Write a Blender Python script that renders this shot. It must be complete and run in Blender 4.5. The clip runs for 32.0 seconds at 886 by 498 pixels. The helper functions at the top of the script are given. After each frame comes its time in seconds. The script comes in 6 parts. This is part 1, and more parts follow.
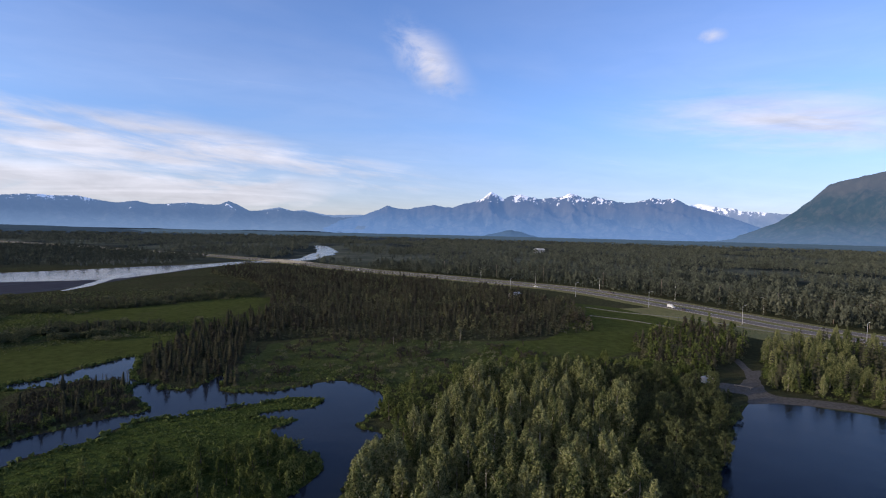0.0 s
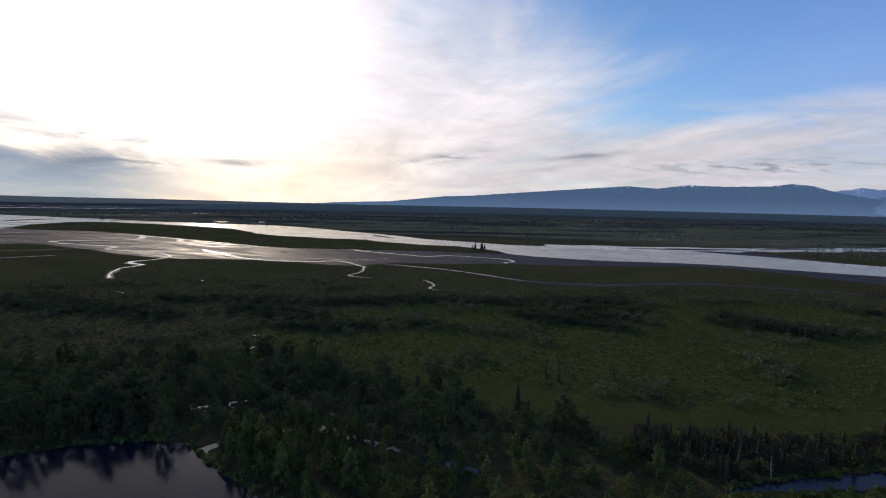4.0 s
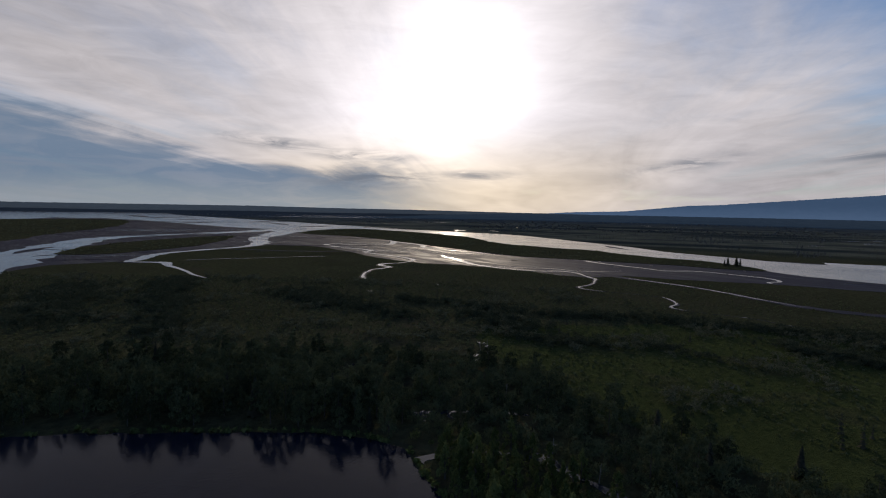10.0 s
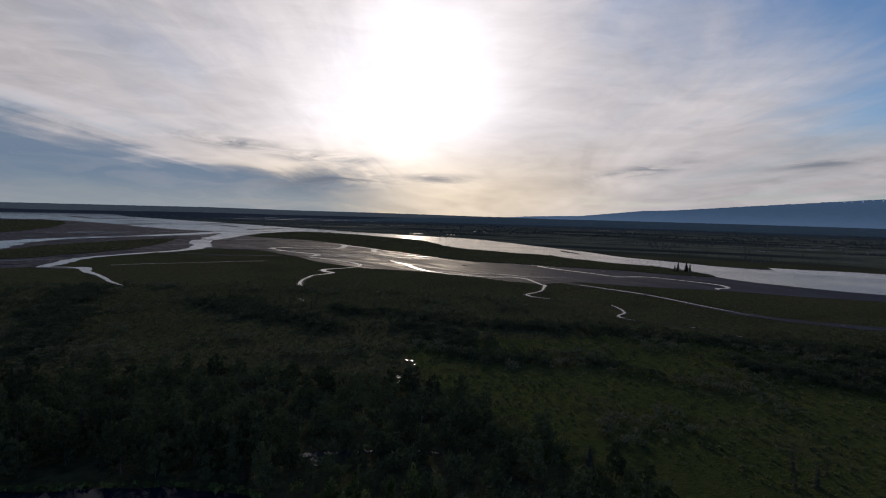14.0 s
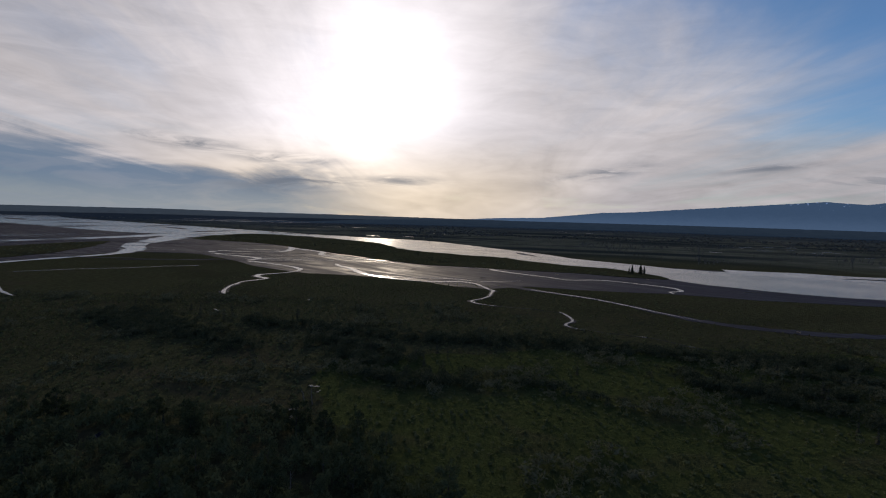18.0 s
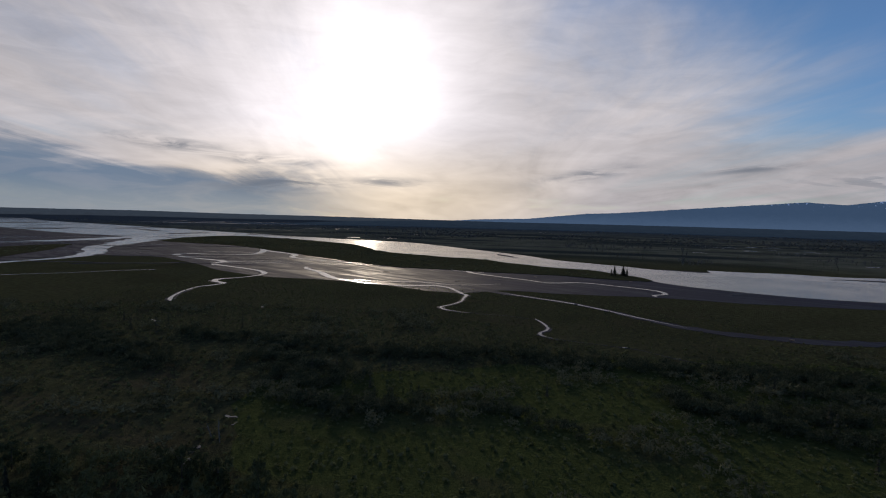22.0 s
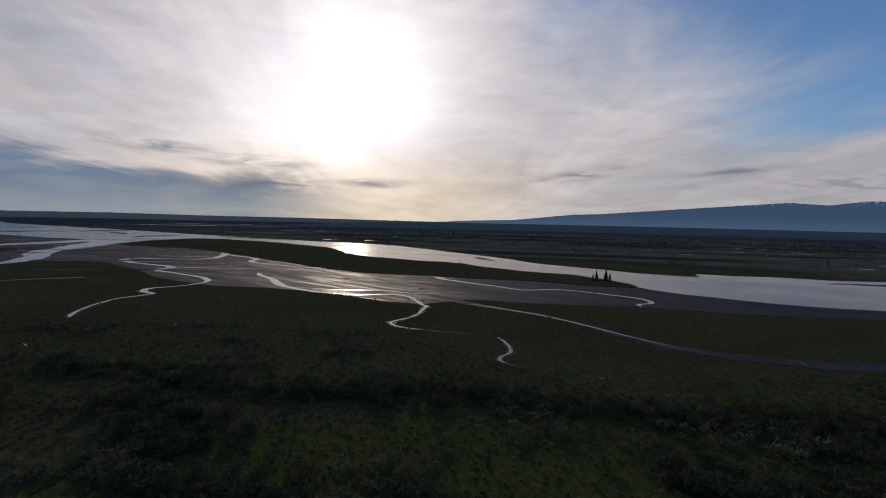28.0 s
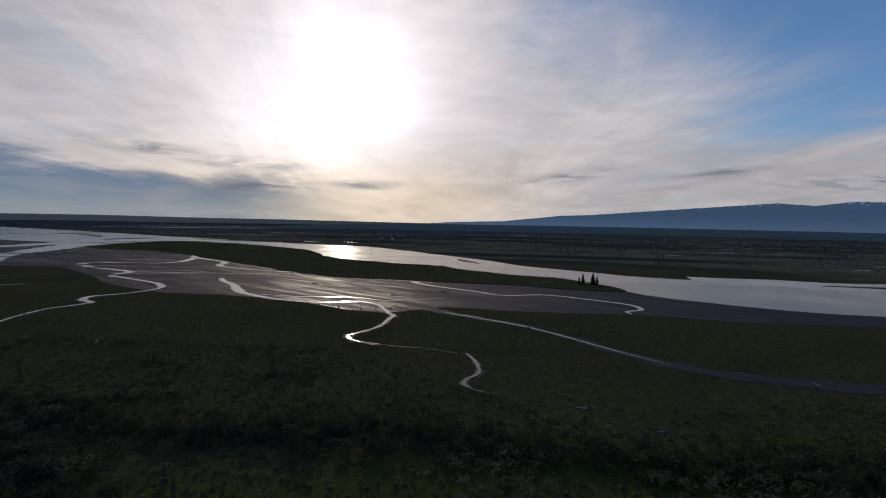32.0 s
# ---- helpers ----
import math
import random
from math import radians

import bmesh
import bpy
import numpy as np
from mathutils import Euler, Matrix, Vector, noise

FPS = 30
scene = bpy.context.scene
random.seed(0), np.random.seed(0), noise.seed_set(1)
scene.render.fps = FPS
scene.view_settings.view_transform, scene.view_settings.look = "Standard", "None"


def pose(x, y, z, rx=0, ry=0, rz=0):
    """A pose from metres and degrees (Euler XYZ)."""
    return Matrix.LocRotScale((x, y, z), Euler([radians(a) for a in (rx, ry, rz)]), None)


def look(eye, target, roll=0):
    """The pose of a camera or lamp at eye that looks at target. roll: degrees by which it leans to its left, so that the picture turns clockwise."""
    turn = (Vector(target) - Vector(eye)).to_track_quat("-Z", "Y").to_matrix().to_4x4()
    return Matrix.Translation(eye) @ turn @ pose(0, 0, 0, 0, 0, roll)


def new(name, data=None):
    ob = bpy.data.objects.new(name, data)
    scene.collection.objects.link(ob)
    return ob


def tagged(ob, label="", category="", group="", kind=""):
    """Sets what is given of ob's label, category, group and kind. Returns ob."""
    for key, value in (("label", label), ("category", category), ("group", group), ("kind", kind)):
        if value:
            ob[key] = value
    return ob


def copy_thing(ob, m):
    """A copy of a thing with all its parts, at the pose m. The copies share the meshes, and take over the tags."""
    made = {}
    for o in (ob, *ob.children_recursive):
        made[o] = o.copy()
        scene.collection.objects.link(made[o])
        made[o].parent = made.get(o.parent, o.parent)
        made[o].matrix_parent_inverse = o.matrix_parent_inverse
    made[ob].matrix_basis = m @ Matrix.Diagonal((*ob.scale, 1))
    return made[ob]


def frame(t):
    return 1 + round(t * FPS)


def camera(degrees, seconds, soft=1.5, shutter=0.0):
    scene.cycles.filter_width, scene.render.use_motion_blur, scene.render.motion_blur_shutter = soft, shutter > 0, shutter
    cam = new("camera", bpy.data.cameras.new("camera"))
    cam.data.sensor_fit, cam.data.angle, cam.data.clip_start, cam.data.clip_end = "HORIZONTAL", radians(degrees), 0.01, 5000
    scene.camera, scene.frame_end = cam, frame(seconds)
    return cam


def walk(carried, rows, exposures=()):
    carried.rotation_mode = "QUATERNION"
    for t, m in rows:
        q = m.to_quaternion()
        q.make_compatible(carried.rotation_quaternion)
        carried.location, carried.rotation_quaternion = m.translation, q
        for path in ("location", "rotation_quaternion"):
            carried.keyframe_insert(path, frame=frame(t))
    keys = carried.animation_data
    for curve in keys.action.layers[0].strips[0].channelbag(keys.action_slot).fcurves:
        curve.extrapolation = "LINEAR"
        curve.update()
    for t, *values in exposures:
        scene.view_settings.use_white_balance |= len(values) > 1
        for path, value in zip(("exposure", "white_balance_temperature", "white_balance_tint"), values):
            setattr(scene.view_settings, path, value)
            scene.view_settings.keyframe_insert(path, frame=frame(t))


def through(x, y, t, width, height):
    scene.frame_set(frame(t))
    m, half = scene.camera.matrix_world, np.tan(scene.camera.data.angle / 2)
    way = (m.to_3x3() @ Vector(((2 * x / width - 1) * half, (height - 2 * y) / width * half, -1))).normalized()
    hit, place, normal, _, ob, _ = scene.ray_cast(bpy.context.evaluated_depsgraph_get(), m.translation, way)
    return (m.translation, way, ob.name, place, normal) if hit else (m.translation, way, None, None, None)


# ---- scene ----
cam = camera(79.07, 32.0, 1.1)
ROWS = [
    (0, 0.00, 0.00, 52.00, 88.01, -1.43, -0.20),
    (0.5, -0.15, 0.57, 51.97, 87.81, -1.61, 7.34),
    (1, -0.23, 1.10, 51.91, 87.57, -1.60, 16.06),
    (1.5, -0.37, 1.44, 51.85, 87.27, -1.71, 25.41),
    (2, -0.64, 1.58, 51.78, 86.94, -1.77, 35.62),
    (2.5, -0.98, 1.45, 51.71, 86.46, -1.93, 47.36),
    (3, -1.63, 1.18, 51.70, 85.95, -1.81, 61.83),
    (3.5, -2.30, 0.80, 51.65, 85.59, -1.52, 75.68),
    (4, -2.88, 0.21, 51.53, 85.21, -1.14, 88.81),
    (4.5, -3.38, -0.49, 51.36, 85.05, -0.51, 102.41),
    (6.5, -4.36, -4.57, 49.69, 85.45, -0.59, 114.22),
    (7, -5.45, -4.41, 49.64, 85.50, -0.59, 114.97),
    (8, -8.17, -3.66, 49.70, 85.56, -0.65, 114.81),
    (9, -11.89, -2.71, 50.00, 85.65, -0.69, 114.09),
    (10, -16.42, -1.78, 49.84, 85.84, -1.10, 113.12),
    (11, -21.50, -0.71, 49.59, 85.98, -1.26, 112.08),
    (12, -26.85, 0.03, 49.56, 86.12, -1.50, 110.99),
    (13, -32.74, 0.67, 49.92, 86.20, -1.57, 109.96),
    (14, -39.36, 2.25, 50.08, 86.28, -1.55, 109.04),
    (14.5, -42.93, 3.15, 50.12, 86.36, -1.64, 108.54),
    (16.5, -58.15, 5.54, 49.76, 86.53, -1.53, 106.71),
    (17, -61.80, 6.41, 49.68, 86.58, -1.52, 106.18),
    (18, -69.15, 8.22, 49.55, 86.59, -1.58, 105.18),
    (19, -75.94, 10.80, 49.41, 86.55, -1.62, 104.83),
    (20, -81.91, 11.05, 49.15, 86.65, -1.55, 104.29),
    (21, -88.18, 11.38, 48.86, 86.74, -1.49, 103.97),
    (22, -95.26, 12.13, 48.61, 86.78, -1.42, 103.68),
    (23, -102.44, 13.38, 48.48, 86.76, -1.35, 103.48),
    (24, -109.49, 14.59, 48.58, 86.86, -1.41, 103.34),
    (25, -116.94, 15.61, 48.74, 86.84, -1.39, 103.17),
    (25.5, -120.77, 16.00, 48.80, 86.84, -1.22, 102.95),
    (27.5, -136.41, 18.52, 48.71, 86.95, -1.14, 102.44),
    (28, -140.51, 19.29, 48.44, 86.97, -1.24, 102.37),
    (29, -148.55, 20.77, 47.85, 87.07, -1.14, 102.11),
    (30, -156.34, 22.05, 47.46, 87.19, -1.00, 102.03),
    (31, -163.72, 23.14, 47.50, 87.22, -1.04, 101.65),
    (32, -171.15, 23.81, 47.79, 87.15, -1.08, 101.33),
]
EXPOSURES = [(0, 0.05), (1, 0.08), (2, 0.13), (3, -0.24), (4, -0.36), (4.5, -0.58), (7, -0.96), (14, -1.0), (32, -1.06)]
walk(cam, [(t, pose(x, y, z, a, b, c)) for t, x, y, z, a, b, c in ROWS], EXPOSURES)

# ---- world, sun ----
SUN_AZ, SUN_EL = 112.0, 12.6      # degrees to the left of +y, degrees up
SUN_DIR = Vector((-math.sin(radians(SUN_AZ)) * math.cos(radians(SUN_EL)),
                  math.cos(radians(SUN_AZ)) * math.cos(radians(SUN_EL)), math.sin(radians(SUN_EL))))


class Nodes:
    """A short way to write node trees."""

    def __init__(self, tree):
        self.t = tree
        tree.nodes.clear()

    def add(self, kind, ins=None, operation=""):
        n = self.t.nodes.new(kind)
        if operation:
            n.operation = operation
        for k, v in (ins or {}).items():
            if isinstance(v, bpy.types.NodeSocket):
                self.t.links.new(v, n.inputs[k])
            else:
                n.inputs[k].default_value = v
        return n

    def math(self, op, a, b=0.0, c=0.0, clamp=False):
        n = self.add("ShaderNodeMath", {0: a, 1: b, 2: c}, operation=op)
        n.use_clamp = clamp
        return n.outputs[0]

    def vec(self, op, a, b=(0, 0, 0), out=0, c=(0, 0, 0)):
        return self.add("ShaderNodeVectorMath", {0: a, 1: b, 2: c}, operation=op).outputs[out]

    def ramp(self, x, lo, hi):
        n = self.add("ShaderNodeMapRange", {0: x, 1: lo, 2: hi, 3: 0.0, 4: 1.0})
        n.clamp, n.interpolation_type = True, "SMOOTHSTEP"
        return n.outputs[0]

    def mix(self, f, a, b, blend="MIX"):
        n = self.t.nodes.new("ShaderNodeMix")
        n.data_type, n.blend_type = "RGBA", blend
        for i, v in ((0, f), (6, a), (7, b)):
            if isinstance(v, bpy.types.NodeSocket):
                self.t.links.new(v, n.inputs[i])
            else:
                n.inputs[i].default_value = v if i == 0 else (*v, 1.0)
        return n.outputs[2]

    def noise(self, vec, scale, detail=4.0, rough=0.55, distort=0.0):
        return self.add("ShaderNodeTexNoise", {"Vector": vec, "Scale": scale, "Detail": detail, "Roughness": rough, "Distortion": distort}).outputs[0]

    def mapping(self, vec, rot=(0, 0, 0), scale=(1, 1, 1), loc=(0, 0, 0)):
        return self.add("ShaderNodeMapping", {"Vector": vec, "Location": loc, "Rotation": rot, "Scale": scale}).outputs[0]


world = bpy.data.worlds.new("evening_sky")
scene.world = world
world.use_nodes = True
W = Nodes(world.node_tree)
ray = W.add("ShaderNodeTexCoord").outputs["Generated"]
ray = W.vec("NORMALIZE", ray)
sky_node = W.add("ShaderNodeTexSky")
sky_node.sky_type, sky_node.sun_disc = "NISHITA", False
sky_node.sun_elevation, sky_node.sun_rotation = radians(SUN_EL), radians(-SUN_AZ)
sky_node.altitude, sky_node.air_density, sky_node.dust_density, sky_node.ozone_density = 20.0, 1.0, 0.3, 4.0
sky = sky_node.outputs[0]
xyz = W.add("ShaderNodeSeparateXYZ", {0: ray})
up = W.math("MAXIMUM", xyz.outputs[2], 0.0)
el = W.math("DEGREES", W.math("ARCSINE", xyz.outputs[2]))
az = W.math("DEGREES", W.math("ARCTAN2", W.math("MULTIPLY", xyz.outputs[0], -1.0), xyz.outputs[1]))
near_sun = W.math("MAXIMUM", W.vec("DOT_PRODUCT", ray, tuple(SUN_DIR), out=1), 0.0)


def hill(x, centre, half):
    """1 at the centre, falling off to either side."""
    q = W.math("DIVIDE", W.math("SUBTRACT", x, centre), half)
    return W.math("EXPONENT", W.math("MULTIPLY", W.math("MULTIPLY", q, q), -1.0))


def times(*some):
    out = some[0]
    for x in some[1:]:
        out = W.math("MULTIPLY", out, x)
    return out


def most(*some):
    out = some[0]
    for x in some[1:]:
        out = W.math("MAXIMUM", out, x)
    return out


# a cirrus sheet blown along one bearing, thick towards the sun and thinning to blue
lift = W.math("ADD", up, 0.08)
plane = W.add("ShaderNodeCombineXYZ", {0: W.math("DIVIDE", xyz.outputs[0], lift), 1: W.math("DIVIDE", xyz.outputs[1], lift), 2: 0.0}).outputs[0]
dome = W.add("ShaderNodeCombineXYZ", {0: W.math("MULTIPLY", az, 0.045), 1: W.math("MULTIPLY_ADD", az, -0.028, W.math("MULTIPLY", el, 0.30)), 2: 0.0}).outputs[0]
level = W.add("ShaderNodeCombineXYZ", {0: W.math("MULTIPLY", az, 0.05), 1: W.math("MULTIPLY", el, 0.20), 2: 0.0}).outputs[0]
blown = W.mapping(plane, rot=(0, 0, radians(-14)))
wisps = W.noise(W.mapping(blown, loc=(8.7, 6.1, 0), scale=(0.20, 0.80, 1.0)), 0.9, 10.0, 0.60, 0.9)
fibres = W.noise(W.mapping(blown, loc=(1.7, 3.3, 0), scale=(0.22, 1.9, 1.0)), 0.9, 8.0, 0.58, 0.8)
broad = W.noise(W.mapping(blown, loc=(3.1, 1.7, 0), scale=(0.5, 0.95, 1)), 0.5, 6.0, 0.5, 0.8)
flat = W.noise(dome, 1.5, 8.0, 0.6, 0.25)
soft = W.noise(W.mapping(level, loc=(7, 2, 0)), 1.3, 8.0, 0.58, 0.5)
mottle = W.noise(W.mapping(level, loc=(2.2, 5.1, 0)), 3.2, 7.0, 0.6, 0.7)
thick = most(W.ramp(W.math("MULTIPLY_ADD", el, -1.4, az), 32.0, 84.0), times(W.ramp(el, 11.0, 6.5), W.ramp(az, 30.0, 60.0), 0.9))
thick = W.math("MULTIPLY_ADD", W.ramp(near_sun, 0.90, 0.985), 0.35, thick)
thick = W.math("MULTIPLY_ADD", times(hill(az, 86.0, 10.0), hill(el, 18.0, 6.0)), 0.26, thick)
grain = W.math("ADD", W.math("MULTIPLY", W.math("SUBTRACT", wisps, 0.5), 1.2), W.math("MULTIPLY", W.math("SUBTRACT", fibres, 0.5), 0.45))
grain = W.math("ADD", grain, W.math("MULTIPLY", W.math("SUBTRACT", broad, 0.5), 1.3))
veil = W.ramp(W.math("MULTIPLY_ADD", thick, 0.86, W.math("MULTIPLY_ADD", grain, W.math("MULTIPLY_ADD", thick, 0.15, 0.9), 0.05)), 0.08, 0.98)
long_band = times(W.ramp(el, 2.0, 5.0), W.ramp(W.math("MULTIPLY_ADD", W.math("MINIMUM", az, 28.0), -0.14, el), 7.6, 4.4), W.ramp(az, -14.0, 14.0), W.ramp(az, 78.0, 50.0), W.math("MULTIPLY_ADD", W.ramp(flat, 0.36, 0.62), 0.8, 0.2))
round_noise = W.noise(W.add("ShaderNodeCombineXYZ", {0: W.math("MULTIPLY", az, 0.20), 1: W.math("MULTIPLY", el, 0.26), 2: 4.4}).outputs[0], 1.0, 8.0, 0.6, 0.5)
puff = times(hill(az, 1.9, 3.2), hill(W.math("MULTIPLY_ADD", az, -0.5, el), 16.2, 2.3), W.ramp(round_noise, 0.30, 0.62))
puff = most(puff, times(hill(az, -25.9, 1.3), hill(el, 18.4, 0.6), W.ramp(round_noise, 0.25, 0.7)))
right_veil = times(hill(az, -33.0, 11.0), hill(W.math("MULTIPLY_ADD", az, -0.12, el), 14.3, 2.6), W.ramp(flat, 0.25, 0.62))
low_band = times(W.ramp(el, 0.8, 2.6), W.ramp(el, 6.4, 4.0), W.ramp(az, 0.0, 22.0), W.ramp(az, 78.0, 50.0), W.ramp(soft, 0.30, 0.55))
haze = most(times(low_band, 0.8), times(W.ramp(el, 13.0, 0.0), W.math("MULTIPLY_ADD", W.ramp(az, 25.0, 60.0), 0.16, 0.32)), times(W.ramp(el, 12.0, 4.0), W.ramp(near_sun, 0.6, 0.95), W.math("MULTIPLY_ADD", W.ramp(flat, 0.32, 0.6), 0.20, 0.72)))
cover = W.math("MINIMUM", most(veil, times(long_band, 0.8), times(puff, 0.8), times(right_veil, 0.85), times(W.ramp(broad, 0.35, 0.75), 0.16), haze), 1.0)
glow = W.math("ADD", times(W.math("POWER", near_sun, 90.0), 8.5), W.math("ADD", times(W.math("POWER", near_sun, 18.0), 5.0), times(W.math("POWER", near_sun, 5.0), 1.5)))
glow = times(glow, W.math("MULTIPLY_ADD", W.ramp(el, 0.0, 11.0), 0.58, 0.42), W.math("MULTIPLY_ADD", wisps, 0.8, 0.6))
rim = W.math("MULTIPLY_ADD", W.math("MAXIMUM", W.math("SUBTRACT", az, 132.0), 0.0), 0.25, 3.3)
rim = W.math("ADD", rim, times(hill(az, 120.0, 7.0), 1.6))
edge = W.math("MULTIPLY_ADD", W.math("SUBTRACT", soft, 0.5), 8.0, W.math("MULTIPLY_ADD", W.math("SUBTRACT", fibres, 0.5), 5.0, W.math("MINIMUM", rim, 11.5)))
glow = W.math("ADD", glow, times(hill(W.math("SUBTRACT", edge, el), -2.2, 1.7), W.ramp(az, 103.0, 125.0), 1.5))
light = W.math("ADD", glow, W.math("MULTIPLY_ADD", W.math("ADD", wisps, W.math("MULTIPLY", mottle, 0.8)), 4.6, 1.2))
light = W.math("ADD", light, times(W.ramp(el, 8.0, 1.0), W.ramp(near_sun, 0.86, 0.975), 1.5))
tint = W.mix(W.math("MULTIPLY", W.ramp(near_sun, 0.88, 0.99), W.ramp(el, 10.0, 1.0)), W.mix(W.ramp(near_sun, 0.45, 0.88), (1.0, 0.965, 1.06), (1.035, 0.970, 1.005)), (1.16, 0.97, 0.76))
cloud = W.add("ShaderNodeVectorMath", {0: tint, 3: light}, operation="SCALE").outputs[0]
blue = W.mix(1.0, sky, (1.44, 1.34, 1.64), "MULTIPLY")
blue = W.mix(W.ramp(az, 40.0, 75.0), blue, W.mix(1.0, blue, (0.70, 0.82, 0.75), "MULTIPLY"))
blue = W.mix(times(W.ramp(el, 14.0, 1.0), W.ramp(az, 75.0, 45.0)), blue, W.mix(1.0, blue, (0.74, 0.76, 0.84), "MULTIPLY"))
clear = W.mix(cover, blue, cloud)
# blue-grey banks low beside the sun, and a few torn scraps
bank = times(W.ramp(W.math("SUBTRACT", edge, el), -1.3, 1.5), W.ramp(az, 108.0, 124.0))
bank = times(bank, W.math("MULTIPLY_ADD", W.ramp(mottle, 0.30, 0.70), 0.22, 0.74))
torn = W.ramp(W.noise(W.mapping(level, loc=(1.3, 0.4, 0), scale=(1.0, 1.5, 1)), 3.4, 6.0, 0.6, 0.8), 0.34, 0.60)
drift = most(*[times(hill(az, a, w), hill(W.math("MULTIPLY_ADD", az, -k, el), e - k * a, h)) for a, e, w, h, k in
               ((122.0, 5.5, 5.0, 0.5, 0.02), (120.5, 3.2, 6.0, 0.9, -0.03), (109.5, 3.7, 4.0, 0.5, 0.0), (89.0, 4.8, 4.5, 0.6, -0.15), (130.0, 6.4, 5.0, 0.6, 0.08), (74.0, 5.2, 4.0, 0.35, -0.08))])
scraps = times(W.ramp(W.noise(W.mapping(dome, loc=(4.0, 9.0, 0), scale=(3.0, 3.0, 1)), 2.6, 5.0, 0.55), 0.50, 0.60), hill(az, 59.0, 9.0), hill(el, 3.9, 0.6))
deep = W.mix(W.ramp(el, 3.5, 0.2), (1.6, 2.5, 3.8), (3.2, 3.8, 4.4))
grey = W.mix(W.math("MINIMUM", bank, 0.9), clear, deep)
grey = W.mix(W.math("MINIMUM", W.math("ADD", times(drift, torn, 0.78), times(scraps, 0.75)), 0.8), grey, (2.0, 2.3, 2.9))
lamp = W.add("ShaderNodeBackground", {0: grey, 1: 0.15})
W.add("ShaderNodeOutputWorld", {0: lamp.outputs[0]})

sun = new("sun", bpy.data.lights.new("sun", "SUN"))
sun.data.energy, sun.data.angle, sun.data.color = 3.6, radians(2.0), (1.0, 0.84, 0.66)
sun.matrix_world = look((0, 0, 300), Vector((0, 0, 300)) - SUN_DIR)

# ---- materials ----


def material(name):
    m = bpy.data.materials.new(name)
    m.use_nodes = True
    n = Nodes(m.node_tree)
    where = n.add("ShaderNodeNewGeometry").outputs["Position"]
    return m, n, where


def surface(n, colour, rough=0.9, bump=None, strength=0.3, distance=0.1, spec=0.3, metal=0.0):
    ins = {"Base Color": colour if isinstance(colour, bpy.types.NodeSocket) else (*colour, 1), "Roughness": rough, "Specular IOR Level": spec, "Metallic": metal}
    if bump is not None:
        ins["Normal"] = n.add("ShaderNodeBump", {"Height": bump, "Strength": strength, "Distance": distance}).outputs[0]
    b = n.add("ShaderNodeBsdfPrincipled", ins)
    n.add("ShaderNodeOutputMaterial", {0: b.outputs[0]})
    return b


def land(name, dark, light, dry, big=0.012, small=0.35):
    m, n, p = material(name)
    a = n.noise(p, big, 6, 0.6, 0.6)
    b = n.noise(p, small, 5, 0.65)
    c = n.noise(n.mapping(p, scale=(1, 0.5, 1)), 0.05, 5, 0.6, 0.8)
    col = n.mix(n.ramp(b, 0.3, 0.7), dark, light)
    col2 = n.mix(n.math("MULTIPLY", n.ramp(c, 0.5, 0.72), 0.7), (0, 0, 0), dry)
    n.t.links.new(col, n.t.nodes[-1].inputs[6])
    col3 = n.mix(n.math("MULTIPLY", n.ramp(a, 0.45, 0.65), 0.5), (0, 0, 0), dark)
    n.t.links.new(col2, n.t.nodes[-1].inputs[6])
    surface(n, col3, 1.0, n.math("ADD", b, n.noise(p, 1.6, 4, 0.6)), 1.0, 0.8, 0.0)
    return m


def leaves(name, dark, light, through=0.25, tree=0.12, speck=0.45, soft_lit=0.22):
    m, n, p = material(name)
    isle = n.add("ShaderNodeNewGeometry").outputs["Random Per Island"]
    one = n.add("ShaderNodeObjectInfo").outputs["Random"]
    v = n.math("ADD", n.math("MULTIPLY", isle, speck), n.math("ADD", n.math("MULTIPLY", n.noise(p, tree, 3, 0.6), 0.7), n.math("MULTIPLY", one, 0.4)))
    col = n.mix(n.ramp(v, 0.4, 0.7 + speck), (dark[0], dark[1], dark[2] * 1.12), (light[0], light[1], light[2] * 1.12))
    facing = n.vec("NORMALIZE", n.vec("MULTIPLY_ADD", n.add("ShaderNodeNewGeometry").outputs["Normal"], (1 - soft_lit,) * 3, c=(0, 0, soft_lit)))
    d = n.add("ShaderNodeBsdfDiffuse", {0: col, "Normal": facing})
    s = n.add("ShaderNodeBsdfTranslucent", {0: col})
    x = n.add("ShaderNodeMixShader", {0: through, 1: d.outputs[0], 2: s.outputs[0]})
    n.add("ShaderNodeOutputMaterial", {0: x.outputs[0]})
    return m


def plain(name, colour, rough=0.6, metal=0.0, spread=0.25, scale=3.0, spec=0.4):
    m, n, p = material(name)
    v = n.noise(p, scale, 5, 0.6)
    col = n.mix(n.ramp(v, 0.25, 0.75), tuple(c * (1 - spread) for c in colour), tuple(min(1, c * (1 + spread)) for c in colour))
    surface(n, col, rough, v, 0.2, 0.02, spec, metal)
    return m


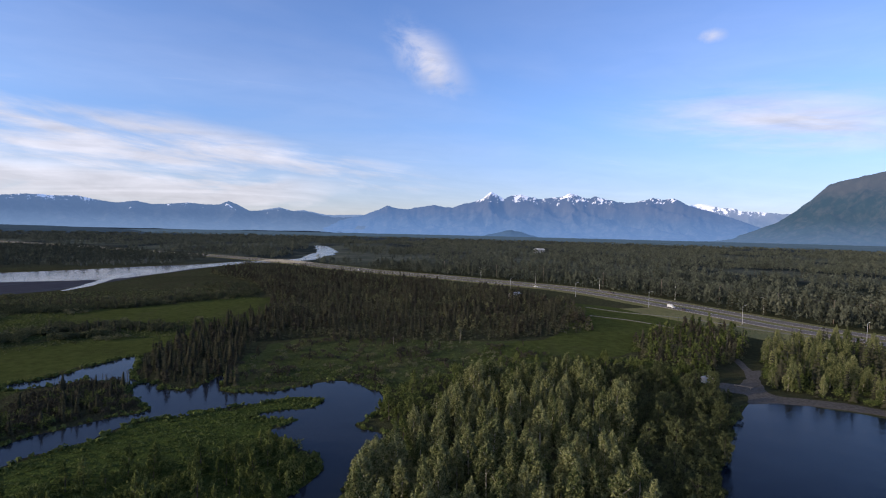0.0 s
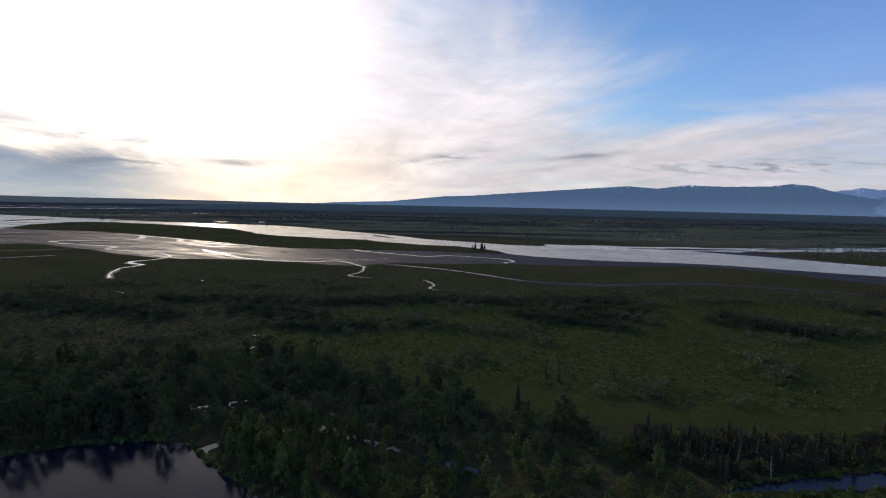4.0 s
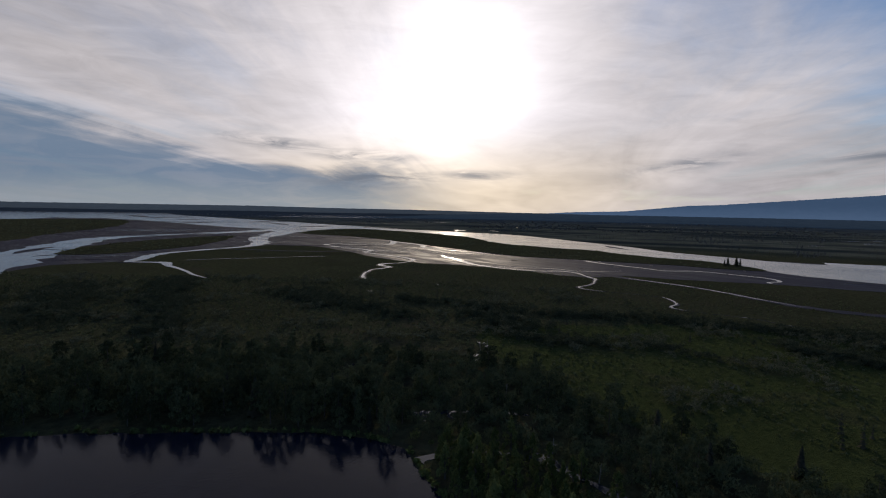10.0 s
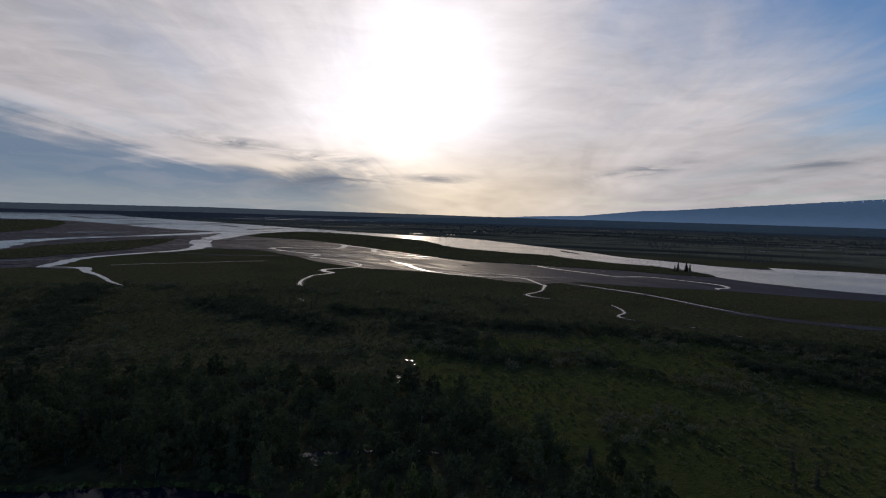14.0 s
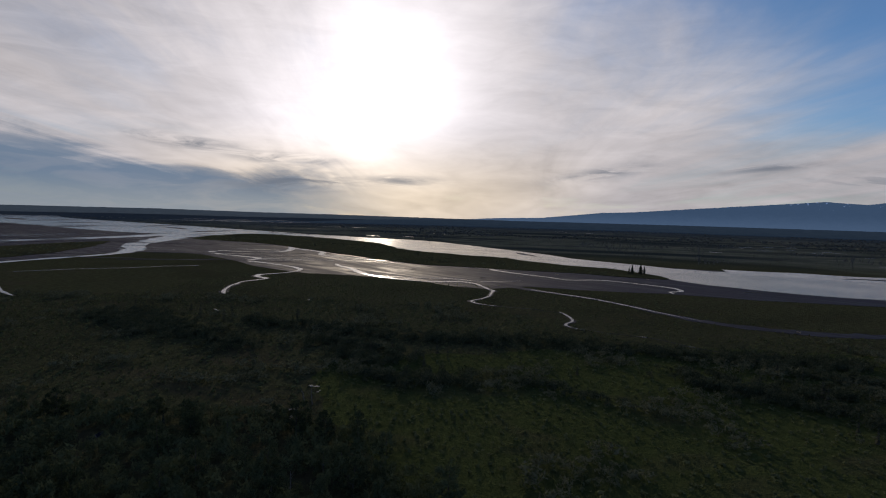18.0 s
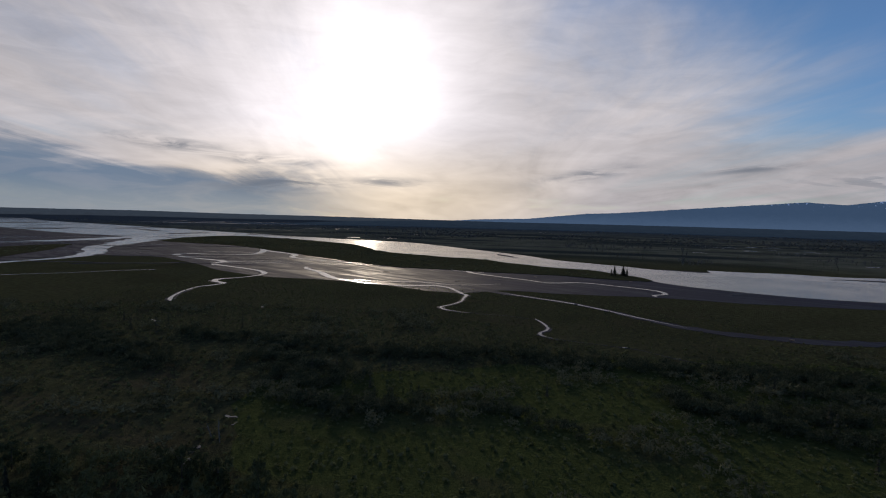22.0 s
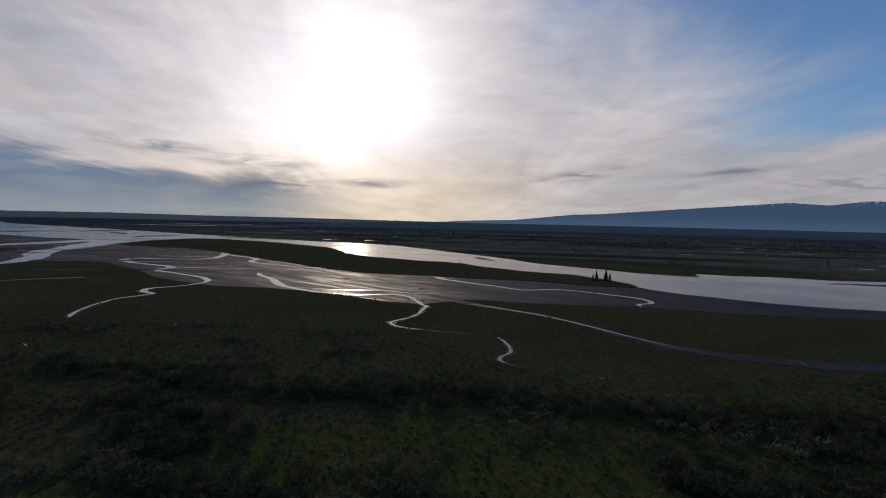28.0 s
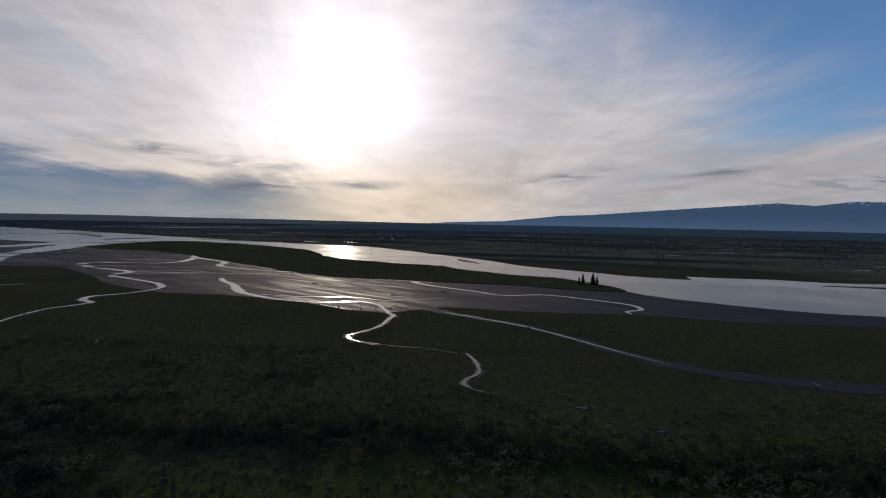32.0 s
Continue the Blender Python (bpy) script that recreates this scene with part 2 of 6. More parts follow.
def water(name, deep, rough, wave, strength):
    m, n, p = material(name)
    h = n.math("ADD", n.noise(n.mapping(p, rot=(0, 0, radians(25)), scale=(1, 2.2, 1)), wave, 4, 0.6), n.math("MULTIPLY", n.noise(p, wave * 0.12, 3, 0.5), 1.5))
    still = n.ramp(n.noise(p, 0.02, 3, 0.5), 0.35, 0.65)
    b = surface(n, deep, rough, h, strength, 0.1, 0.5)
    b.inputs["IOR"].default_value = 1.26 if rough > 0.1 else 1.15
    n.t.links.new(n.math("MULTIPLY_ADD", still, rough * 0.6, rough * 0.7), b.inputs["Roughness"])
    return m


MARSH = land("marsh_grass", (0.034, 0.036, 0.020), (0.066, 0.070, 0.035), (0.062, 0.054, 0.034))


def plain_material():
    """The whole plain: marsh sedge near, and beyond the river dull heath cut by belts of dark woods, tinted far out
    with painted haze.
    """
    m, n, p = material("marsh_plain")
    b = n.noise(p, 0.35, 5, 0.65)
    c = n.noise(n.mapping(p, scale=(1, 0.5, 1)), 0.05, 5, 0.6, 0.8)
    near = n.mix(n.math("MULTIPLY", n.ramp(c, 0.5, 0.72), 0.7), n.mix(n.ramp(b, 0.3, 0.7), (0.034, 0.036, 0.020), (0.066, 0.070, 0.035)), (0.062, 0.054, 0.034))
    near = n.mix(n.math("MULTIPLY", n.ramp(n.noise(p, 0.012, 6, 0.6, 0.6), 0.45, 0.65), 0.5), near, (0.034, 0.036, 0.020))
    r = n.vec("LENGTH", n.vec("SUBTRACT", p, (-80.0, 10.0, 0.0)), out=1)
    belt = n.noise(n.mapping(p, rot=(0, 0, radians(12)), scale=(1.0, 0.28, 1)), 0.006, 7, 0.62, 0.5)
    heath = n.mix(n.ramp(n.noise(p, 0.02, 6, 0.65), 0.35, 0.65), (0.064, 0.072, 0.055), (0.104, 0.112, 0.086))
    far = n.mix(n.ramp(belt, 0.46, 0.60), heath, (0.026, 0.034, 0.034))
    # distance haze put into the base colour, blue-grey beyond 1.5 km
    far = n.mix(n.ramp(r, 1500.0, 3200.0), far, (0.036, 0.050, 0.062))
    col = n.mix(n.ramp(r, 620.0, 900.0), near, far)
    surface(n, col, 1.0, n.math("ADD", b, n.noise(p, 1.6, 4, 0.6)), 1.0, 0.8, 0.0)
    return m


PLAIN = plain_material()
MEADOW = land("meadow_grass", (0.035, 0.046, 0.016), (0.062, 0.075, 0.026), (0.058, 0.055, 0.030), 0.015, 0.5)
LUSH = land("lush_meadow", (0.046, 0.057, 0.017), (0.078, 0.092, 0.028), (0.066, 0.068, 0.030), 0.03, 0.25)
BOG = land("bog_heath", (0.046, 0.058, 0.021), (0.080, 0.094, 0.036), (0.095, 0.080, 0.044), 0.03, 0.5)
REEDS = land("islet_grass", (0.038, 0.052, 0.015), (0.076, 0.100, 0.026), (0.060, 0.070, 0.030), 0.05, 0.6)
VERGE = land("verge_grass", (0.14, 0.138, 0.062), (0.21, 0.20, 0.095), (0.23, 0.19, 0.12), 0.02, 0.5)
POND = water("pond_water", (0.016, 0.020, 0.028), 0.08, 0.9, 0.25)
LAKE_WATER = water("rippled_lake_water", (0.003, 0.008, 0.018), 0.099, 0.7, 0.5)
LAKE_WATER.node_tree.nodes["Principled BSDF"].inputs["Specular IOR Level"].default_value = 0.36
RIVER = water("river_water", (0.050, 0.054, 0.062), 0.105, 0.35, 0.6)
RIVER.node_tree.nodes["Principled BSDF"].inputs["Specular IOR Level"].default_value = 0.25
PEAT_POND = water("peaty_pond_water", (0.006, 0.009, 0.018), 0.06, 0.9, 0.25)
PEAT_POND.node_tree.nodes["Principled BSDF"].inputs["Specular IOR Level"].default_value = 0.40


def mud_material():
    m, n, p = material("wet_river_mud")
    along = n.mapping(n.mapping(p, rot=(0, 0, radians(-62))), scale=(0.14, 1, 1))
    flow = n.noise(along, 0.05, 8, 0.62, 1.2)
    fine = n.noise(p, 0.5, 5, 0.6)
    col = n.mix(n.ramp(flow, 0.35, 0.68), (0.030, 0.030, 0.037), (0.054, 0.053, 0.063))
    b = surface(n, col, 0.6, fine, 0.5, 0.15, 0.2)
    wet = n.math("MULTIPLY_ADD", n.math("SUBTRACT", n.noise(along, 0.22, 6, 0.6, 0.6), 0.5), 0.5, flow)
    n.t.links.new(n.math("MULTIPLY_ADD", n.ramp(wet, 0.36, 0.60), -0.010, 0.017), b.inputs["Specular IOR Level"])
    n.t.links.new(n.math("MULTIPLY_ADD", n.ramp(wet, 0.36, 0.60), 0.22, 0.56), b.inputs["Roughness"])
    return m


MUD = mud_material()
BEACH = plain("brown_beach_gravel", (0.085, 0.075, 0.063), 0.9, 0, 0.4, 0.9, 0.1)
ASPHALT = plain("worn_asphalt", (0.150, 0.132, 0.118), 0.95, 0, 0.15, 0.3, 0.05)
PATH = plain("pale_gravel_path", (0.17, 0.16, 0.135), 0.9, 0, 0.2, 0.8, 0.2)
LINE = plain("road_paint", (0.62, 0.60, 0.55), 0.7, 0, 0.15, 0.6)
BARK = plain("grey_bark", (0.075, 0.066, 0.056), 0.95, 0, 0.4, 2.0, 0.1)
PALE_BARK = plain("pale_poplar_bark", (0.36, 0.34, 0.29), 0.9, 0, 0.3, 2.0, 0.1)
POPLAR = leaves("poplar_leaves", (0.034, 0.052, 0.016), (0.255, 0.258, 0.108), 0.18, 0.45, 0.85)
GREEN = leaves("willow_leaves", (0.038, 0.055, 0.016), (0.145, 0.165, 0.050), 0.2, 0.3, 0.45)
SCRUB = leaves("scrub_leaves", (0.036, 0.045, 0.021), (0.120, 0.120, 0.060), 0.14, 0.25, 0.4)
SPRUCE = leaves("spruce_needles", (0.022, 0.026, 0.015), (0.066, 0.063, 0.036), 0.05, 0.2, 0.5)
TWIGS = leaves("bare_brown_twigs", (0.026, 0.026, 0.018), (0.066, 0.060, 0.040), 0.05, 0.15, 0.4)
# darker than GREEN: the shade of backlit shore trees is in the leaf colour
SHADED_ALDER = leaves("shaded_alder_leaves", (0.027, 0.035, 0.016), (0.096, 0.108, 0.045), 0.12, 0.2, 0.4)
SEDGE = leaves("sedge_blades", (0.040, 0.050, 0.021), (0.104, 0.114, 0.046), 0.2, 0.06, 0.35)
REED = leaves("reed_blades", (0.050, 0.072, 0.019), (0.130, 0.155, 0.050), 0.25, 0.25, 0.45)
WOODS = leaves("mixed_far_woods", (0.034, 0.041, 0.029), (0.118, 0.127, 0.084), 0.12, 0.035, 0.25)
# greyer than WOODS with lifted darks: distance haze mixed into the leaf colour
HAZED_WOODS = leaves("hazed_far_woods", (0.050, 0.054, 0.043), (0.115, 0.118, 0.092), 0.05, 0.01, 0.12)

# ---- small geometry helpers ----


def mesh(name, verts, faces, mats, smooth=False):
    me = bpy.data.meshes.new(name)
    me.from_pydata([tuple(v) for v in verts], [], faces)
    for m in mats if isinstance(mats, (list, tuple)) else (mats,):
        me.materials.append(m)
    if smooth:
        me.polygons.foreach_set("use_smooth", [True] * len(me.polygons))
    me.update()
    return me


def tri_mesh(name, verts, tris, mat):
    """A mesh from arrays: verts (n, 3), tris (m, 3)."""
    me = bpy.data.meshes.new(name)
    verts, tris = np.asarray(verts, np.float32), np.asarray(tris, np.int32)
    me.vertices.add(len(verts))
    me.vertices.foreach_set("co", verts.ravel())
    me.loops.add(tris.size)
    me.loops.foreach_set("vertex_index", tris.ravel())
    me.polygons.add(len(tris))
    me.polygons.foreach_set("loop_start", np.arange(0, tris.size, 3, dtype=np.int32))
    me.materials.append(mat)
    me.update(calc_edges=True)
    return me


def part(name, bm, mat, parent, label=""):
    """Links a bmesh or a mesh as one part under a thing or another part."""
    if isinstance(bm, bmesh.types.BMesh):
        me = bpy.data.meshes.new(name)
        bm.to_mesh(me)
        bm.free()
        me.materials.append(mat)
    else:
        me = bm
    ob = new(name, me)
    ob.parent = parent
    return tagged(ob, label)


def thing(name, label, category, m=None, group=""):
    ob = new(name)
    if m is not None:
        ob.matrix_world = m
    return tagged(ob, label, category, group)


def box(bm, x0, x1, y0, y1, z0, z1, bevel=0.0):
    r = bmesh.ops.create_cube(bm, size=1.0, matrix=Matrix.LocRotScale(((x0 + x1) / 2, (y0 + y1) / 2, (z0 + z1) / 2), None, (x1 - x0, y1 - y0, z1 - z0)))
    if bevel:
        bmesh.ops.bevel(bm, geom=list({e for v in r["verts"] for e in v.link_edges}), offset=bevel, segments=2, affect="EDGES")
    return bm


def boxes(*dims, bevel=0.0):
    bm = bmesh.new()
    for d in dims:
        box(bm, *d, bevel=bevel)
    return bm


def tube(bm, path, radii, sides=7):
    """A tapered tube along a path."""
    rings = []
    path = [Vector(p) for p in path]
    for i, p in enumerate(path):
        d = (path[min(i + 1, len(path) - 1)] - path[max(i - 1, 0)]).normalized()
        a = d.orthogonal().normalized()
        b = d.cross(a)
        rings.append([bm.verts.new(p + (a * math.cos(k * math.tau / sides) + b * math.sin(k * math.tau / sides)) * radii[i]) for k in range(sides)])
    for r0, r1 in zip(rings, rings[1:]):
        for k in range(sides):
            bm.faces.new((r0[k], r0[(k + 1) % sides], r1[(k + 1) % sides], r1[k]))
    bm.faces.new(rings[0][::-1])
    bm.faces.new(rings[-1])
    return bm


def curve(points, step, closed=False):
    """Catmull-Rom through points, about one vertex every step metres."""
    P = [np.array(p, float) for p in points]
    n = len(P)
    out = []
    for i in range(n if closed else n - 1):
        if closed:
            a, b, c, d = (P[(i + k) % n] for k in (-1, 0, 1, 2))
        else:
            a, b, c, d = P[max(i - 1, 0)], P[i], P[i + 1], P[min(i + 2, n - 1)]
        m = max(2, int(np.linalg.norm((c - b)[:2]) / step))
        for s in range(m):
            t = s / m
            out.append(0.5 * ((2 * b) + (c - a) * t + (2 * a - 5 * b + 4 * c - d) * t * t + (3 * b - a - 3 * c + d) * t ** 3))
    if not closed:
        out.append(P[-1])
    return np.array(out)


def wobble(pts, size, amount):
    out = pts.copy()
    for q in out:
        v = Vector((q[0] / size, q[1] / size, 0))
        w = Vector((q[0] / size * 3.3 + 9, q[1] / size * 3.3, 4))
        q[0] += amount * (noise.noise(v) + 0.45 * noise.noise(w)) * 1.6
        q[1] += amount * (noise.noise(v + Vector((31, 17, 5))) + 0.45 * noise.noise(w + Vector((7, 3, 1)))) * 1.6
    return out


from mathutils.geometry import tessellate_polygon


def sheet(name, outline, z, mat, label, category, step=6.0, size=12.0, amount=1.5, skirt=0.3, kind="structure"):
    """A level sheet with a wavering outline and a thin edge."""
    pts = wobble(curve(outline, step, True), size, amount)
    n = len(pts)
    tris = tessellate_polygon([[Vector((x, y, 0)) for x, y in pts[:, :2]]])
    verts = [(x, y, z) for x, y in pts[:, :2]] + [(x, y, z - skirt) for x, y in pts[:, :2]]
    a, b, c = tris[0]
    faces = []
    for t in tris:
        (x0, y0), (x1, y1), (x2, y2) = (pts[i][:2] for i in t)
        faces.append(t if (x1 - x0) * (y2 - y0) - (x2 - x0) * (y1 - y0) > 0 else t[::-1])
    faces += [(i, (i + 1) % n, n + (i + 1) % n, n + i) for i in range(n)]
    ob = new(name, mesh(name, verts, faces, mat))
    return tagged(ob, label, category, kind=kind), pts[:, :2]


def ribbon(name, rows, z, mat, label, category, step=5.0, ragged=0.12, kind="structure", skirt=0.3):
    """A winding strip: rows of x, y, width."""
    c = curve(rows, step)
    left, right = [], []
    for i, (x, y, w) in enumerate(c):
        d = c[min(i + 1, len(c) - 1)][:2] - c[max(i - 1, 0)][:2]
        d = d / (np.linalg.norm(d) + 1e-9)
        k = [1 + ragged * 2.2 * noise.noise(Vector((x / (w + 4) + s, y / (w + 4), 2.0))) for s in (0, 40)]
        w = max(w, 0.4)
        left.append((x - d[1] * w / 2 * k[0], y + d[0] * w / 2 * k[0]))
        right.append((x + d[1] * w / 2 * k[1], y - d[0] * w / 2 * k[1]))
    n = len(left)
    verts = [(x, y, z) for x, y in left] + [(x, y, z) for x, y in right] + [(x, y, z - skirt) for x, y in left] + [(x, y, z - skirt) for x, y in right]
    faces = []
    for i in range(n - 1):
        faces += [(i, n + i, n + i + 1, i + 1), (2 * n + i, i, i + 1, 2 * n + i + 1), (n + i, 3 * n + i, 3 * n + i + 1, n + i + 1)]
    ob = new(name, mesh(name, verts, faces, mat))
    return tagged(ob, label, category, kind=kind), np.array(left + right[::-1])


def inside(xy, poly):
    x, y = xy[:, 0], xy[:, 1]
    r = np.zeros(len(xy), bool)
    q = np.roll(poly, 1, axis=0)
    for (x0, y0), (x1, y1) in zip(poly, q):
        if y0 == y1:
            continue
        cut = ((y0 > y) != (y1 > y)) & (x < (x1 - x0) * (y - y0) / (y1 - y0) + x0)
        r ^= cut
    return r


# ---- the ground: one sheet out to the horizon ----
MID = (-80.0, 10.0)


def rise(r):
    return 40.0 * np.clip((r - 3500.0) / 1300.0, 0, 1) ** 1.3


def build_ground():
    radii = np.concatenate([[0.0], np.geomspace(6, 3500, 70), np.linspace(3560, 4830, 24)])
    turns = 360
    az = np.linspace(0, math.tau, turns, endpoint=False)
    verts, faces = [(MID[0], MID[1], 0.0)], []
    for r in radii[1:]:
        for a in az:
            x, y = MID[0] + r * math.cos(a), MID[1] + r * math.sin(a)
            z = float(rise(r))
            if r > 3500:
                z *= 0.9 + 0.22 * noise.noise(Vector((x / 700, y / 700, 0))) + 0.06 * noise.noise(Vector((x / 90, y / 90, 0)))
            verts.append((x, y, z))
    for k in range(turns):
        faces.append((0, 1 + k, 1 + (k + 1) % turns))
    for i in range(len(radii) - 2):
        a, b = 1 + i * turns, 1 + (i + 1) * turns
        for k in range(turns):
            faces.append((a + k, b + k, b + (k + 1) % turns, a + (k + 1) % turns))
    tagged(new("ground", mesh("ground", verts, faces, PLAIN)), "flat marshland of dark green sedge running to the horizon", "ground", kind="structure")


build_ground()

# ---- water, mud and grass sheets ----
MUD_EDGE = [(-282, 392), (-336, 354), (-404, 313), (-475, 250), (-470, 199), (-468, 160), (-468, 118), (-470, 63), (-460, 3), (-462, -36), (-440, -60),
            (-452, -106), (-468, -154), (-475, -240), (-505, -300), (-545, -350), (-590, -430), (-555, -495), (-424, -480), (-331, -440), (-285, -454),
            (-215, -425), (-120, -370), (-20, -420), (-150, -620), (-400, -900), (-560, -1300), (-760, -1900), (-760, -2500), (-1500, -3100), (-2300, -2900),
            (-1880, -2134), (-1540, -1320), (-1300, -844), (-1176, -511), (-1100, -308), (-930, -128), (-773, 0), (-720, 80), (-690, 180), (-680, 300),
            (-640, 390), (-531, 420), (-433, 510), (-371, 608), (-310, 705), (-280, 650), (-290, 520)]
RIVER_EDGE = [(-240, 790), (-262, 740), (-284, 642), (-301, 491), (-372, 435), (-443, 344), (-496, 258), (-508, 204), (-511, 175), (-526, 135), (-547, 107),
              (-585, 75), (-649, 37), (-671, -14), (-732, -88), (-765, -164), (-825, -260), (-991, -392), (-1110, -600), (-1010, -720), (-900, -690), (-960, -820),
              (-1005, -1035), (-1202, -1581), (-1165, -1896), (-1172, -2343), (-1500, -3100), (-2300, -2900), (-1888, -2134), (-1540, -1320), (-1320, -844),
              (-1176, -511), (-1115, -308), (-935, -128), (-850, -50), (-773, 3), (-728, 67), (-688, 138), (-668, 281), (-600, 360), (-531, 412),
              (-433, 505), (-371, 604), (-310, 701), (-285, 760), (-262, 800)]
SPIT_EDGE = [(-873, -670), (-1127, -707), (-991, -392), (-825, -260), (-765, -164), (-732, -88), (-671, -14), (-649, 37), (-598, 74), (-575, 72), (-577, 35),
             (-588, -7), (-589, -59), (-591, -99), (-605, -175), (-671, -273), (-811, -483)]
BROAD_RIVER = water("broad_river_water", (0.046, 0.052, 0.064), 0.105, 0.35, 0.6)
BROAD_RIVER.node_tree.nodes["Principled BSDF"].inputs["IOR"].default_value = 1.115
_, MUD_POLY = sheet("mudflat", MUD_EDGE, 0.05, MUD, "wet grey tidal mudflat beside the braided river", "mudflat", 20, 60, 5)
_, RIVER_POLY = sheet("river", RIVER_EDGE, 0.12, BROAD_RIVER, "broad silty river shining under the low sun", "river", 20, 60, 4)
_, SPIT_POLY = sheet("river_spit", SPIT_EDGE, 0.5, MARSH, "long grassy spit between river and mudflat", "spit", 12, 40, 4, 0.6)
sheet("river", [(-1240, -2566), (-1407, -2646), (-1697, -2860), (-1950, -2900), (-1750, -3020), (-1450, -3150), (-1150, -3150), (-900, -2900)], 0.11, RIVER, "far silver reach of the braided river", "river", 30, 90, 12)
sheet("river", [(-700, -1700), (-1100, -1850), (-1700, -2560), (-2300, -3100), (-1900, -3300), (-1100, -3450), (-500, -3100), (-420, -2300)], 0.11, RIVER, "wide silver tidal reach far down the river", "river", 30, 90, 14)
WATERS = []


def stream(rows, mat=RIVER, z=0.16, label="winding silver channel across the mudflat", step=5.0, ragged=0.25, bank=0.0):
    if bank:
        ribbon("creek_bank", [(x, y, w + bank) for x, y, w in rows], 0.10, MUD, "dark cut mud bank of a tidal creek", "bank", step, 0.45)
    _, p = ribbon("stream", rows, z, mat, label, "stream", step, ragged)
    WATERS.append(p)


stream([(-110, -375, 90), (-240, -492, 78), (-330, -568, 60), (-509, -735, 40), (-632, -772, 30), (-821, -770, 40), (-1000, -800, 60), (-1157, -830, 80)], step=15)
stream([(-930, -740, 60), (-727, -627, 32), (-640, -560, 26), (-577, -507, 20), (-526, -485, 13), (-452, -483, 11), (-402, -476, 11), (-356, -446, 12), (-334, -430, 10), (-343, -413, 10), (-344, -399, 9), (-330, -378, 6), (-317, -349, 3.5), (-297, -313, 2.6), (-290, -294, 1.2)], z=0.2, step=4)
stream([(-900, -640, 14), (-800, -450, 9), (-746, -396, 9), (-687, -367, 8), (-658, -372, 6), (-645, -405, 6), (-642, -432, 7), (-623, -431, 7), (-602, -409, 7), (-588, -376, 6.5), (-577, -342, 7), (-566, -328, 7), (-545, -325, 6), (-534, -312, 6)])
stream([(-536, -314, 5), (-521, -280, 4), (-509, -255, 4.5), (-496, -239, 5), (-482, -231, 3.2), (-466, -231, 2), (-453, -234, 2.2), (-441, -241, 4), (-428, -236, 4.5), (-421, -223, 3.5), (-410, -223, 2.2), (-398, -226, 1.6), (-386, -223, 1.8), (-374, -219, 1.6),
        (-359, -212, 1.8), (-348, -205, 2.4), (-344, -200, 1.2)], z=0.2, step=3, bank=2.4)
stream([(-570, -330, 4), (-582, -275, 2.4), (-597, -215, 2.2), (-607, -175, 3), (-604, -140, 3.5), (-595, -65, 2)], z=0.19)
stream([(-735, -385, 8), (-710, -341, 6), (-687, -316, 7), (-658, -304, 7), (-639, -278, 5), (-622, -224, 5), (-616, -165, 7), (-594, -105, 6), (-583, -66, 4)], z=0.2)
stream([(-589, -84, 5), (-568, -70, 5), (-540, -27, 3.5), (-525, -5, 3), (-537, 21, 3), (-522, 53, 3.2), (-508, 72, 3.5), (-491, 76, 3.5), (-482, 67, 3), (-473, 68, 1)], z=0.21, step=3)
stream([(-555, -232, 3), (-539, -221, 5), (-519, -199, 5), (-494, -180, 7), (-480, -165, 6), (-465, -138, 3.6), (-460, -114, 3.8), (-462, -100, 4.5), (-470, -86, 5), (-464, -73, 3.4), (-450, -64, 2.6), (-437, -57, 2.8), (-431, -53, 2.4), (-418, -52, 1.3), (-404, -51, 1.3),
        (-392, -53, 0.9), (-385, -56, 1.1), (-379, -57, 2.0), (-373, -53, 1.1), (-370, -47, 0.8), (-368, -40, 0.4)], z=0.22, step=2, bank=2.2)
stream([(-480, -160, 1.4), (-478, -128, 2.4), (-486, -96, 3), (-480, -70, 2), (-500, -40, 1)], z=0.19, step=4)
stream([(-363, -5, 0.5), (-357, -2, 1.1), (-347, 1.5, 1.3), (-340, 2.6, 1.5), (-335, 1.8, 1.4), (-331, 0, 1.2), (-326, 0, 1.5), (-323, 2, 0.9), (-320, 6, 0.4)], z=0.22, step=1.5, bank=1.2)
stream([(-369, -40, 0.9), (-367, -30, 0.7), (-367, -22, 0.8), (-365, -14, 0.7), (-362, -6, 0.7)], MUD, 0.08, step=2, label="narrow ditch linking two creek bends")
stream([(-321, 5, 0.7), (-318, 15, 0.55), (-315, 27, 0.6), (-312, 38, 0.7), (-306, 45, 0.55), (-301, 51, 0.7), (-297, 59, 0.6), (-292, 67, 0.6), (-289, 77, 0.5), (-288, 90, 0.4)], MUD, 0.08, step=2, label="narrow ditch winding through the sedge")
for x, y, a in ((-313.5, 33.5, 1.5), (-301.5, 50.4, 1.0), (-319, 7, 1.2)):
    stream([(x, y - a, 0.4), (x + 0.3, y, 0.8), (x - 0.2, y + a, 0.4)], z=0.22, step=1, label="small open glint of a hidden ditch")
stream([(-478, -62, 12), (-449, -30, 8), (-439, -13, 7), (-424, 11, 6), (-407, 29, 6), (-390, 43, 6.5), (-376, 56, 7.5), (-365, 68, 9), (-357, 84, 10), (-353, 100, 11), (-354, 125, 11), (-362, 155, 9), (-366, 192, 8), (-336, 262, 6), (-300, 330, 4)],
       MUD, 0.09, "bare mud channel through the sedge", ragged=0.35)
stream([(-449, -30, 1.2), (-439, -14, 1.6), (-424, 10, 1.8), (-407, 28, 1.6), (-391, 42, 1.4), (-378, 54, 0.9), (-366, 66, 0.4)], z=0.18, step=3)
